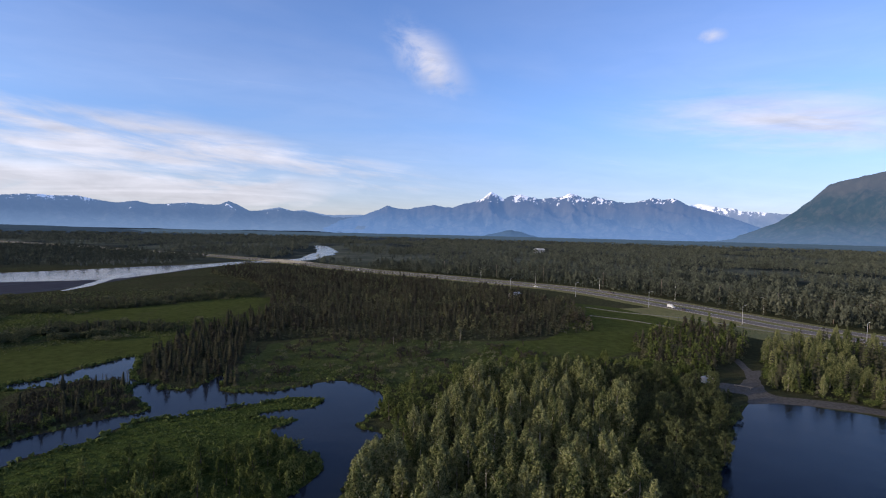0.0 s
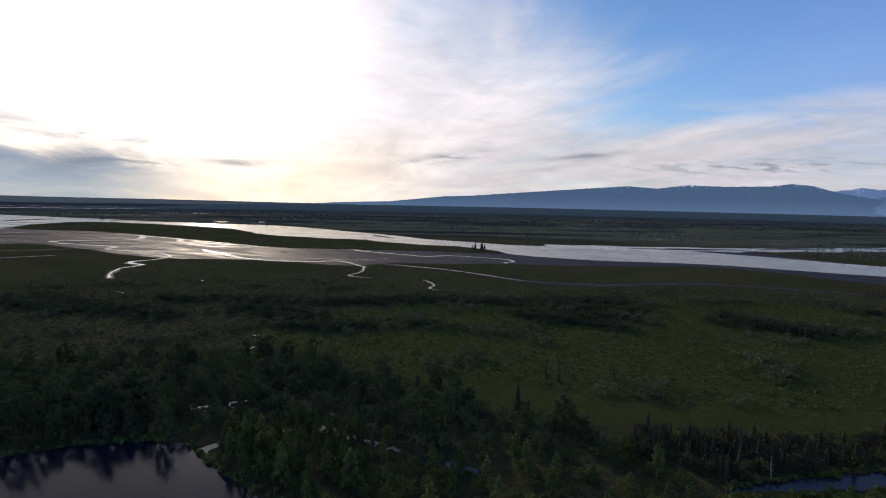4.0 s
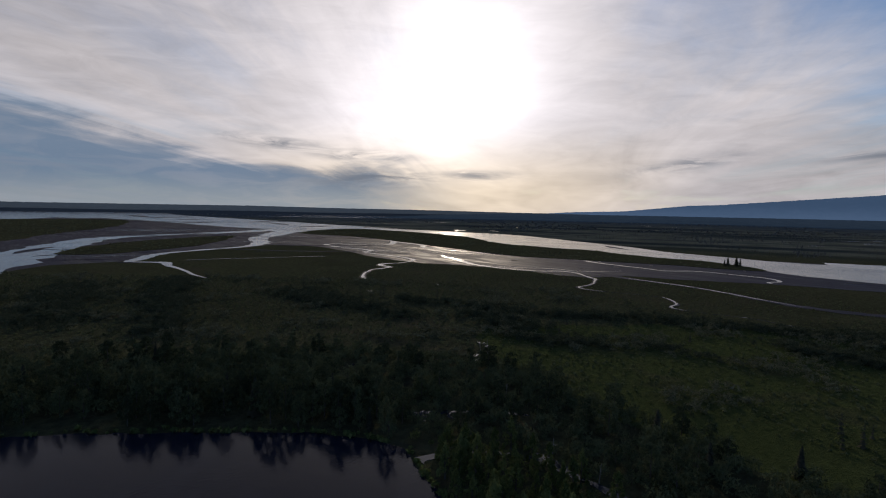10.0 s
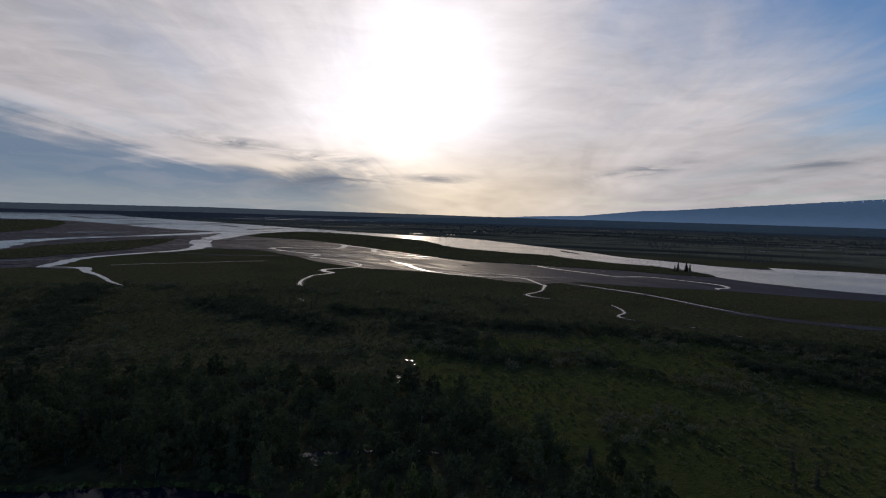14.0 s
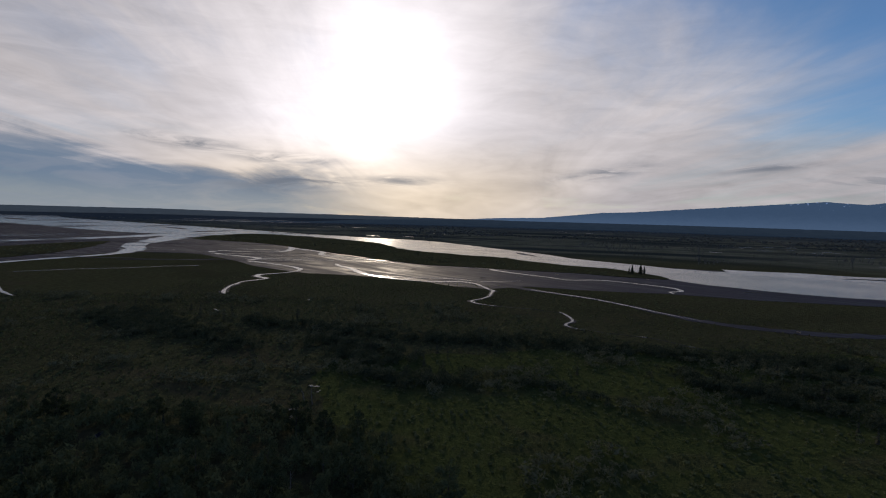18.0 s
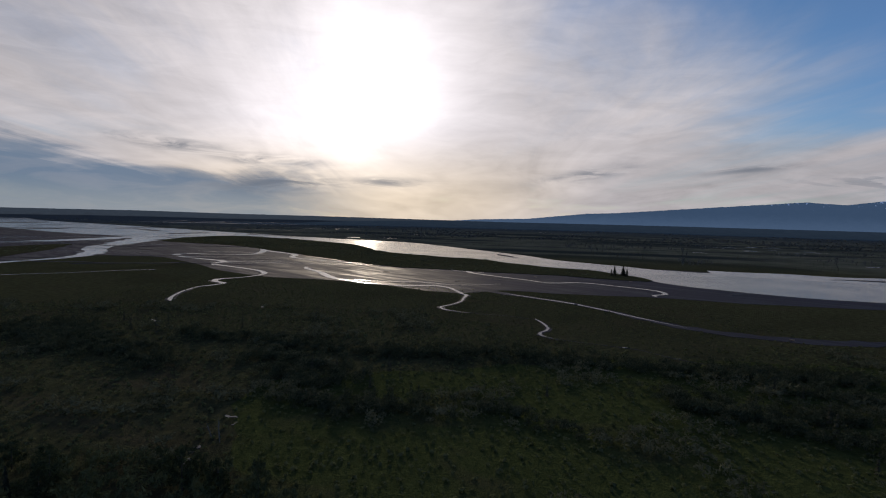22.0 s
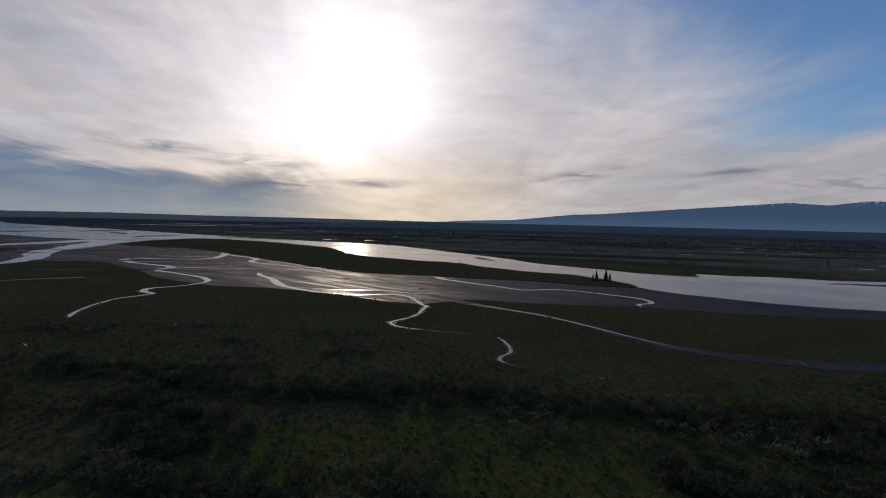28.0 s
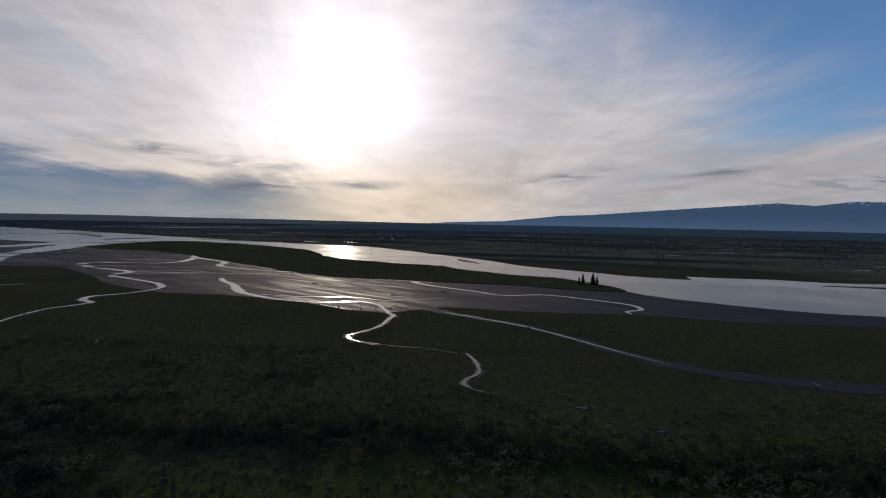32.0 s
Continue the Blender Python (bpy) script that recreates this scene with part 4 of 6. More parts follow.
# ---- the highway ----
ROAD = [(330, 110), (262, 225), (231, 275), (207, 314), (176, 394), (126, 494), (38, 568), (-20, 612), (-98, 667), (-210, 775), (-315, 855), (-401, 910), (-587, 1020), (-800, 1150), (-1100, 1300)]


def beside(points, gap):
    """The same line shifted sideways, to the right of its way."""
    out = []
    for i, p in enumerate(points):
        d = np.array(points[min(i + 1, len(points) - 1)], float)[:2] - np.array(points[max(i - 1, 0)], float)[:2]
        d /= np.linalg.norm(d)
        out.append((p[0] + d[1] * gap, p[1] - d[0] * gap))
    return out


LINE_OF_ROAD = [tuple(p) for p in curve(ROAD, 20)]
ribbon("verge", [(x, y, 52) for x, y in LINE_OF_ROAD], 0.10, VERGE, "mown dry grass verge along the highway", "verge", 15, 0.05)
ribbon("verge", [(x, y, 30) for x, y in beside([tuple(p) for p in curve(ROAD[2:5], 20)], -38)], 0.08, VERGE, "rough olive grass between highway and gravel track", "verge", 12, 0.12)
for gap in (-10.5, 10.5):
    ribbon("road", [(x, y, 11.5) for x, y in beside(LINE_OF_ROAD, gap)], 0.45, ASPHALT, "worn grey two-lane carriageway of a divided highway", "road", 15, 0.0)
    for edge in (-5.0, 5.0):
        ribbon("lane_line", [(x, y, 0.35) for x, y in beside(LINE_OF_ROAD, gap + edge)], 0.46, LINE, "faded white edge line on asphalt", "road marking", 15, 0.0, skirt=0.004)
for row in ([(104, 379, 1.2), (122, 359, 1.6), (153, 340, 1.8), (168, 323, 1.8), (189, 293, 1.8), (226, 262, 1.8)], [(96, 340, 0.9), (118, 323, 1.3), (133, 301, 1.0)]):
    ribbon("gravel_path", row, 0.2, PATH, "pale gravel frontage track beside the highway", "track", 6, 0.1)
ribbon("landing_road", [(116, 196, 3.6), (121, 207, 3), (125, 220, 3), (130, 238, 3)], 0.14, BEACH, "narrow gravel lane through the trees", "track", 4, 0.1)


# ---- trees ----
rng = np.random.default_rng(7)


def sprays(rs, lobes, count, size, flat=0.6, upright=0.0, slim=1.0):
    """Loose leaf sprays on the shells of lobes: rows of x, y, z, rx, rz."""
    L = np.array(lobes, float)
    w = L[:, 3] * L[:, 4]
    k = rs.choice(len(L), count, p=w / w.sum())
    u = rs.normal(size=(count, 3))
    u /= np.linalg.norm(u, axis=1)[:, None]
    u[:, 2] = np.where(u[:, 2] < -0.5, -u[:, 2], u[:, 2])
    r = rs.uniform(0.5, 1.25, count)[:, None]
    c = L[k, :3] + u * r * L[k][:, [3, 3, 4]]
    nrm = u + rs.normal(scale=flat, size=(count, 3))
    nrm /= np.linalg.norm(nrm, axis=1)[:, None]
    a = np.cross(nrm, rs.normal(size=(count, 3)))
    a = a / np.linalg.norm(a, axis=1)[:, None] + np.array([0, 0, upright])
    a /= np.linalg.norm(a, axis=1)[:, None]
    b = np.cross(nrm, a)
    s = (size * rs.uniform(0.55, 1.35, count))[:, None]
    v = np.stack([c + a * s, c - a * s * 0.5 + b * s * 0.8 * slim, c - a * s * 0.5 - b * s * 0.75 * slim], 1).reshape(-1, 3)
    return v, np.arange(3 * count).reshape(-1, 3)


def conifer(rs, tiers, spokes, slim=0.2, bare=0.08):
    """Needle boughs of a spruce one metre high."""
    v, t = [], []
    for i in range(tiers):
        z = bare + (0.96 - bare) * (i + 0.5 * rs.random()) / tiers
        R = slim * (1 - z) ** 0.85 * rs.uniform(0.75, 1.2) + 0.012
        n = max(3, int(spokes * (1 - 0.5 * z)))
        ph = rs.random() * 6.28
        for k in range(n):
            a = ph + math.tau * k / n + rs.uniform(-0.25, 0.25)
            q = R * rs.uniform(0.7, 1.25)
            w = q * 0.75 * math.sin(math.pi / n) + 0.012
            ca, sa = math.cos(a), math.sin(a)
            m, o = 0.55 * q, len(v)
            d = 0.35 * q + 0.01
            v += [(0, 0, z + 0.045), (m * ca - w * sa, m * sa + w * ca, z - d * 0.55), (q * ca, q * sa, z - d), (m * ca + w * sa, m * sa - w * ca, z - d * 0.55)]
            t += [(o, o + 1, o + 2), (o, o + 2, o + 3)]
    o = len(v)
    v += [(0.012, 0, 0.93), (-0.008, 0.01, 0.93), (-0.008, -0.01, 0.93), (0, 0, 1.0)]
    t += [(o, o + 1, o + 3), (o + 1, o + 2, o + 3), (o + 2, o, o + 3)]
    return np.array(v), np.array(t)


def poplar_lobes(rs, n, wide=0.17, low=0.16):
    """Upright lobes of a crown one metre high."""
    out = [(0, 0, 0.80, 0.045, 0.19)]
    for i in range(n):
        z = low + (0.82 - low) * (i + 0.5) / n
        a, r = i * 2.4 + rs.uniform(-0.5, 0.5), wide * min(1.0, 1.32 - 1.15 * z) * rs.uniform(0.4, 1.0)
        out.append((r * math.cos(a), r * math.sin(a), z, rs.uniform(0.03, 0.06), rs.uniform(0.05, 0.12)))
    return out


def round_lobes(rs, n):
    """Lobes of a full rounded crown one metre high."""
    out = []
    for i in range(n):
        z = 0.12 + 0.76 * (i + 0.5) / n
        a, r = i * 2.4 + rs.uniform(-0.6, 0.6), 0.30 * math.sqrt(max(0.05, 1 - ((z - 0.45) / 0.46) ** 2)) * rs.uniform(0.35, 1.0)
        out.append((r * math.cos(a), r * math.sin(a), z + rs.uniform(-0.05, 0.05), rs.uniform(0.05, 0.09), rs.uniform(0.06, 0.11)))
    return out


def trunk_mesh(rs, h, r, mat, limbs=4):
    bm = bmesh.new()
    lean = rs.uniform(-0.03, 0.03, 2)
    spine = [(lean[0] * z * h, lean[1] * z * h, z * h) for z in (-0.04, 0.1, 0.35, 0.6, 0.85)]
    tube(bm, spine, [r * 1.25, r, r * 0.75, r * 0.45, r * 0.15], 6)
    for i in range(limbs):
        z = rs.uniform(0.25, 0.7)
        a = i * 2.4 + rs.uniform(-0.4, 0.4)
        q = 0.13 * h
        tube(bm, [(0, 0, z * h), (0.5 * q * math.cos(a), 0.5 * q * math.sin(a), (z + 0.06) * h), (q * math.cos(a), q * math.sin(a), (z + 0.16) * h)], [r * 0.4, r * 0.28, r * 0.08], 4)
    me = bpy.data.meshes.new("trunk")
    bm.to_mesh(me)
    bm.free()
    me.materials.append(mat)
    return me


def tree_kind(name, label, group, kinds, height):
    """Master trees of one kind: a trunk and a crown each."""
    out = []
    for crown, trunk in kinds:
        t = thing(name, label, "tree", pose(0, 0, -60), group)
        part("trunk", trunk, None, t)
        part("crown", crown, None, t)
        out.append((t, height))
    return out


def scaled(v, h, w=1.0):
    return v * np.array([h * w, h * w, h])


poplars = []
for i in range(5):
    rs = np.random.default_rng(20 + i)
    v, t = sprays(rs, poplar_lobes(rs, 46, 0.23, 0.05), 3000, 0.031, 0.8, 0.8, 0.45)
    poplars.append((tri_mesh("crown", scaled(v, 11), t, POPLAR), trunk_mesh(rs, 11, 0.17, PALE_BARK)))
greens = []
for i in range(4):
    rs = np.random.default_rng(40 + i)
    v, t = sprays(rs, poplar_lobes(rs, 16, 0.24, 0.06), 1000, 0.048, 0.8, 1.1, 0.5)
    greens.append((tri_mesh("crown", scaled(v, 6), t, GREEN), trunk_mesh(rs, 6, 0.10, BARK)))
spruces = []
for i in range(4):
    rs = np.random.default_rng(60 + i)
    v, t = conifer(rs, 22, 10, 0.125 + 0.018 * i)
    spruces.append((tri_mesh("crown", scaled(v, 9), t, SPRUCE), trunk_mesh(rs, 9, 0.12, BARK, 0)))
alders = []
for i in range(4):
    rs = np.random.default_rng(80 + i)
    v, t = sprays(rs, round_lobes(rs, 22), 1400, 0.042, 0.8, 0.9, 0.5)
    alders.append((tri_mesh("crown", scaled(v, 6), t, SHADED_ALDER), trunk_mesh(rs, 6, 0.09, BARK)))
ALDERS = tree_kind("alder", "upright alder in thick shore woods, leaves darkened for shade", "alders on the shores", alders, 6)
POPLARS = tree_kind("poplar", "tall balsam poplar with pale silvery young leaves", "poplars by the lake", poplars, 11)
GREENS = tree_kind("willow", "bushy green willow at the water's edge", "willows round the slough", greens, 6)
SPRUCES = tree_kind("spruce", "slim dark black spruce in boggy ground", "spruces along the slough", spruces, 9)


def thin(xy, gap):
    """Drops points nearer than gap to an earlier one."""
    seen, keep = {}, []
    for i, (x, y) in enumerate(xy):
        c = (int(x // gap), int(y // gap))
        if all((x - xy[j][0]) ** 2 + (y - xy[j][1]) ** 2 > gap * gap for dx in (-1, 0, 1) for dy in (-1, 0, 1) for j in seen.get((c[0] + dx, c[1] + dy), ())):
            seen.setdefault(c, []).append(i)
            keep.append(i)
    return xy[keep]


ROAD_STRIP = np.array(beside(LINE_OF_ROAD, -21) + beside(LINE_OF_ROAD, 21)[::-1])
BEACH_STRIP = np.array([(93, 179), (101, 191), (110, 192), (122, 209), (130, 222), (133, 220), (121, 196), (114.5, 181), (115, 176), (132, 169.5), (142, 160), (138, 152), (98, 164)])


OPEN_GRASS = [np.array([(-138, 163), (-128, 188), (-118, 212), (-118, 250), (-141, 236), (-160, 220), (-170, 195)], float), np.array([(-200, 275), (-168, 276), (-141, 282), (-128, 300), (-124, 338), (-127, 375), (-142, 380), (-173, 340), (-200, 312)], float)]
PARKING = np.array([(87, 180), (103, 175), (107, 195), (89, 198)], float)


REACH_BANK = np.array([(-300, 765), (-170, 790), (-160, 860), (-165, 960), (-175, 1100), (-225, 1290), (-320, 1580), (-400, 1580), (-320, 1300), (-275, 1080), (-262, 960), (-258, 860)], float)


def dry(xy):
    ok = np.ones(len(xy), bool)
    for p in WATERS + [REACH_BANK, BEACH_STRIP, ROAD_STRIP, PARKING, *OPEN_GRASS]:
        ok &= ~inside(xy, p)
    return xy[ok]


def scatter(poly, gap, keep=1.0, patch=0.0, size=30.0, cut=0.0):
    """Points in a polygon about gap apart, on dry land, thinned by noise where patch is given."""
    poly = np.array(poly, float)
    lo, hi = poly.min(0), poly.max(0)
    n = int(np.prod(hi - lo) / gap ** 2 * 1.6) + 5
    xy = rng.uniform(lo, hi, (n, 2))
    xy = xy[inside(xy, poly)]
    xy = dry(thin(xy, gap * 0.72))
    if patch:
        d = np.array([noise.noise(Vector((x / size, y / size, patch))) + 0.5 * noise.noise(Vector((x / size * 2.7, y / size * 2.7, patch + 9))) for x, y in xy])
        xy = xy[d > cut] if len(xy) else xy
    return xy[rng.random(len(xy)) < keep]


def plant(kinds, xy, lo, hi, wide=(0.85, 1.2)):
    for i, (x, y) in enumerate(xy):
        t, h = kinds[i % len(kinds)]
        s = rng.uniform(lo, hi) / h
        w = s * rng.uniform(*wide)
        copy_thing(t, pose(x, y, 0, rng.uniform(-3, 3), rng.uniform(-3, 3), rng.uniform(0, 360)) @ Matrix.Diagonal((w, w, s, 1)))


def spread(templates, xy, lo, hi, wide=(0.85, 1.2), z=None):
    """Arrays of many copies of one-metre templates."""
    V, T, off = [], [], 0
    n = len(xy)
    if not n:
        return np.zeros((0, 3)), np.zeros((0, 3), int)
    pick = rng.integers(0, len(templates), n)
    h = rng.uniform(lo, hi, n)
    w = h * rng.uniform(*wide, n)
    a = rng.uniform(0, math.tau, n)
    zz = np.zeros(n) if z is None else z
    for k, (v, t) in enumerate(templates):
        m = pick == k
        c, s = np.cos(a[m])[:, None], np.sin(a[m])[:, None]
        X = (v[None, :, 0] * c - v[None, :, 1] * s) * w[m][:, None] + xy[m][:, 0:1]
        Y = (v[None, :, 0] * s + v[None, :, 1] * c) * w[m][:, None] + xy[m][:, 1:2]
        Z = v[None, :, 2] * h[m][:, None] + zz[m][:, None]
        V.append(np.stack([X, Y, Z], -1).reshape(-1, 3))
        T.append((t[None] + (np.arange(m.sum()) * len(v))[:, None, None]).reshape(-1, 3) + off)
        off += int(m.sum()) * len(v)
    return np.concatenate(V), np.concatenate(T)


def stuff(name, label, category, mat, *sets):
    V, T, off = [], [], 0
    for v, t in sets:
        V.append(v)
        T.append(t + off)
        off += len(v)
    ob = new(name, tri_mesh(name, np.concatenate(V), np.concatenate(T), mat))
    return tagged(ob, label, category, kind="stuff")


def few(seed, n, make):
    return [make(np.random.default_rng(seed + i)) for i in range(n)]


SPRUCE_MID = few(100, 6, lambda r: conifer(r, 8, 6, 0.15))
SPRUCE_SLIM = few(103, 6, lambda r: conifer(r, 8, 5, 0.095))
SPRUCE_SMALL = few(105, 6, lambda r: conifer(r, 6, 5, 0.17))
SPRUCE_FAR = few(110, 5, lambda r: conifer(r, 5, 5, 0.14))
BUSH_NEAR = few(120, 6, lambda r: sprays(r, [(0, 0, 0.35, 0.42, 0.38), (0.25, 0.1, 0.5, 0.3, 0.4), (-0.2, 0.2, 0.45, 0.32, 0.42), (0.05, -0.25, 0.4, 0.3, 0.4)], 150, 0.13, 0.8, 1.0, 0.5))
BUSH_MID = few(130, 6, lambda r: sprays(r, [(0, 0, 0.4, 0.5, 0.42), (0.3, 0.1, 0.5, 0.3, 0.4), (-0.25, 0.2, 0.4, 0.35, 0.4)], 60, 0.18, 0.8, 0.8, 0.55))
CROWN_MID = few(140, 6, lambda r: sprays(r, poplar_lobes(r, 8, 0.2, 0.14), 90, 0.10, 0.7, 0.8, 0.7))
CROWN_FAR = few(150, 6, lambda r: sprays(r, [(0, 0, 0.5, 0.24, 0.4), (0.08, 0.05, 0.72, 0.16, 0.26), (-0.08, -0.04, 0.35, 0.2, 0.3)], 44, 0.13, 0.7, 1.0, 0.6))
CLUMP_FAR = few(160, 5, lambda r: sprays(r, [(x, y, 0.42, 0.32, 0.42) for x, y in ((-0.6, 0.1), (0, -0.1), (0.6, 0.15), (0.2, 0.5))], 26, 0.32))
TUFT = few(170, 5, lambda r: sprays(r, [(0, 0, 0.35, 0.55, 0.5)], 9, 0.42))

POPLAR_WOOD = [(-8, 122), (0, 150), (12, 172), (36, 186), (56, 178), (55, 150), (48, 127), (42, 112), (38, 100), (36, 75), (-12, 75), (-18, 100)]
LOW_WOOD = [(40, 190), (58, 192), (94, 178), (86, 147), (69, 120), (58, 104), (50, 75), (36, 75), (40, 105), (50, 130), (56, 152), (56, 178)]
WILLOW_EDGE = [(-12, 134), (-16, 148), (-14, 166), (5, 195), (40, 208), (75, 219), (104, 206), (98, 190), (92, 174), (70, 192), (40, 190), (12, 172), (0, 150), (-8, 122)]
LANDING_GROVE = [(114, 184), (137, 225), (165, 262), (200, 262), (205, 220), (180, 170), (150, 158), (128, 170)]
ROAD_GROVE = [(100, 262), (150, 308), (156, 275), (150, 255), (128, 226), (104, 204), (88, 212), (84, 235)]
ISLET_WOOD = [(-91, 72), (-86, 83), (-78, 94), (-71, 105), (-60, 112), (-48, 118), (-37, 126), (-28, 119), (-26.5, 106), (-31, 90), (-36, 78), (-60, 66), (-80, 64)]
BELT_NORTH = [(-99, 56), (-104, 75), (-108, 95), (-107, 112), (-101, 128), (-93, 140), (-84, 149), (-95, 160), (-100, 171), (-112, 170), (-119, 150), (-118, 115), (-119, 80), (-121, 50), (-112, 40)]
BELT_SOUTH = [(-112, 40), (-121, 50), (-136, 20), (-160, -12), (-182, -50), (-178, -85), (-165, -125), (-125, -180), (-96, -199), (-74, -172), (-88, -142), (-98, -126), (-107, -111), (-116, -96), (-125, -78), (-127, -60), (-120, -50), (-125, -38), (-112, 0)]
SPRUCE_POINT = [(-100, 178), (-84, 169), (-64, 171), (-75, 200), (-83, 245), (-68, 294), (-100, 330), (-120, 269), (-112, 209)]
SPRUCE_WOOD = [(-83, 237), (-97, 309), (-120, 380), (-171, 492), (-240, 560), (-255, 700), (-147, 642), (-46, 558), (40, 492), (76, 430), (96, 380), (84, 285), (33, 257), (-19, 244), (-57, 251)]
SCRUB_FLAT = [(-63, 171), (-75, 200), (-58, 247), (6, 248), (50, 240), (45, 212), (5, 196), (-14, 172), (-34, 187)]
MARSH_WEST = [(-140, 60), (-170, -20), (-180, -90), (-140, -180), (-100, -230), (-60, -300), (-160, -430), (-240, -420), (-300, -300), (-340, -200), (-360, -60), (-300, 40), (-360, 130), (-320, 260), (-280, 385), (-180, 440), (-130, 390), (-120, 215), (-135, 150)]

plant(POPLARS, scatter(POPLAR_WOOD, 4.2)[:250], 5.5, 12.5, (0.75, 1.35))
plant(POPLARS, scatter(LANDING_GROVE, 5.2, 0.7)[:80], 6, 11.5, (0.8, 1.4))
plant(GREENS, scatter(WILLOW_EDGE, 5.0)[:50], 3.5, 7, (1.0, 1.6))
plant(ALDERS, scatter(LOW_WOOD, 4.2)[:90], 5, 9.5, (0.7, 1.1))
plant(GREENS, scatter(ISLET_WOOD, 4.4)[:80], 3.5, 7.5, (0.8, 1.3))
ISLET_SOUTH = [(-92, 52), (-88, 82), (-60, 80), (-36, 78), (-48, 56), (-62, 42)]
plant(GREENS, scatter(ISLET_SOUTH, 8.0)[:22], 4, 7.5, (0.9, 1.4))
CLUMP = [(-112, -44), (-119, -39), (-125, -30), (-122, -21), (-111, -13), (-97, -13), (-92, -22), (-98, -33), (-105, -41)]
plant(GREENS, scatter(CLUMP, 3.6)[:40], 4, 7.5, (0.9, 1.3))
plant(ALDERS, scatter(BELT_SOUTH, 6.0, 0.9)[:120], 4.5, 9, (0.8, 1.25))
plant(SPRUCES, scatter(BELT_NORTH, 4.2)[:110], 2.5, 6, (0.8, 1.4))
plant(SPRUCES, scatter(SPRUCE_POINT, 4.8)[:120], 3, 8.5, (0.8, 1.5))
plant(SPRUCES, scatter(BELT_SOUTH, 9, 0.4)[:12], 4, 7, (0.9, 1.5))
stuff("spruce_wood", "dense stand of dark spruces between slough and highway", "woodland", SPRUCE,
      spread(SPRUCE_MID, scatter(SPRUCE_WOOD, 3.6, 0.7, 2.0, 30, -0.08), 4, 10.5, (0.75, 1.5)), spread(SPRUCE_SMALL, scatter(SPRUCE_WOOD, 3.0, 0.55), 2.5, 6.5, (0.8, 1.6)), spread(SPRUCE_MID, scatter(SPRUCE_POINT, 3.6, 0.8), 2, 7, (0.9, 1.8)),
      spread(SPRUCE_SLIM, scatter(BELT_NORTH, 1.7, 0.9), 1.8, 4.8, (0.8, 1.5)), spread(SPRUCE_MID, scatter(ROAD_GROVE, 4.5, 0.8), 5, 10), spread(SPRUCE_MID, scatter(LANDING_GROVE, 4.5, 0.7), 5, 11.5),
      spread(SPRUCE_MID, scatter(MARSH_WEST, 7, 0.5, 3.0, 45, 0.42), 3, 7))
stuff("bare_thicket", "grey-brown leafless thicket among the spruces", "thicket", TWIGS,
      spread(BUSH_NEAR, scatter(BELT_NORTH, 2.3, 0.9), 1.2, 3.4, (0.8, 1.3)), spread(CROWN_MID, scatter(SPRUCE_WOOD, 5.0, 0.7, 5.0, 40, 0.0), 3, 8, (0.9, 1.5)), spread(CROWN_MID, scatter(SPRUCE_POINT, 4.0, 0.7), 2, 6, (0.8, 1.4)),
      spread(BUSH_MID, scatter(SCRUB_FLAT, 2.6, 0.8, 11.0, 16, 0.12), 0.7, 2.6, (0.9, 1.6)), spread(CROWN_MID, scatter(SCRUB_FLAT, 5, 0.6, 8.0, 18, 0.12), 2, 5, (0.7, 1.2)), spread(CROWN_MID, scatter(ROAD_GROVE, 6.5, 0.6), 4, 9, (0.7, 1.1)))
stuff("dark_thicket", "alder thicket along the pond and lake shores, darkened for shade", "thicket", SHADED_ALDER, spread(BUSH_NEAR, scatter(BELT_SOUTH, 2.9, 0.9), 1.5, 4.5, (0.8, 1.3)), spread(BUSH_NEAR, scatter(LOW_WOOD, 2.8, 0.9), 1.2, 3.2, (0.9, 1.4)))
stuff("willow_scrub", "low thick willow scrub over the marsh", "scrub", SCRUB,
      spread(BUSH_MID, scatter(SCRUB_FLAT, 2.8, 0.8, 6.0, 14, 0.15), 0.6, 2.0, (0.9, 1.6)), spread(CROWN_MID, scatter(SPRUCE_WOOD, 6.0, 0.8, 12.0, 35, 0.0), 2.5, 7, (1.0, 1.6)), spread(BUSH_MID, scatter(SPRUCE_WOOD, 4.0, 0.7), 0.8, 2.2, (1.0, 1.6)),
      spread(BUSH_MID, scatter(MARSH_WEST, 3.4, 0.9, 1.0, 26, 0.30), 1.2, 3.2, (1.0, 1.9)), spread(BUSH_MID, scatter(ROAD_GROVE, 3.4, 0.9), 1.2, 3.2, (0.9, 1.4)))
SLOUGH_GAP = [(-118, -52), (-100, -30), (-80, -16), (-62, -20), (-60, 40), (-95, 52), (-110, 40), (-110, 2), (-122, -38)]
SHORE_ROW = [(-66, -170), (-74, -150), (-86, -130), (-95, -115), (-103, -100), (-108, -88), (-114, -74), (-117, -62), (-116, -54), (-126, -52), (-136, -68), (-130, -88), (-120, -108), (-108, -128), (-92, -160)]
plant(GREENS, scatter(SLOUGH_GAP, 5.5, 0.9)[:60], 3.5, 7, (0.9, 1.4))
plant(ALDERS, scatter(SHORE_ROW, 4.2, 0.9)[:80], 5.5, 11, (0.75, 1.1))
plant(SPRUCES, scatter(SHORE_ROW, 6, 0.8)[:8], 6, 10, (0.9, 1.4))
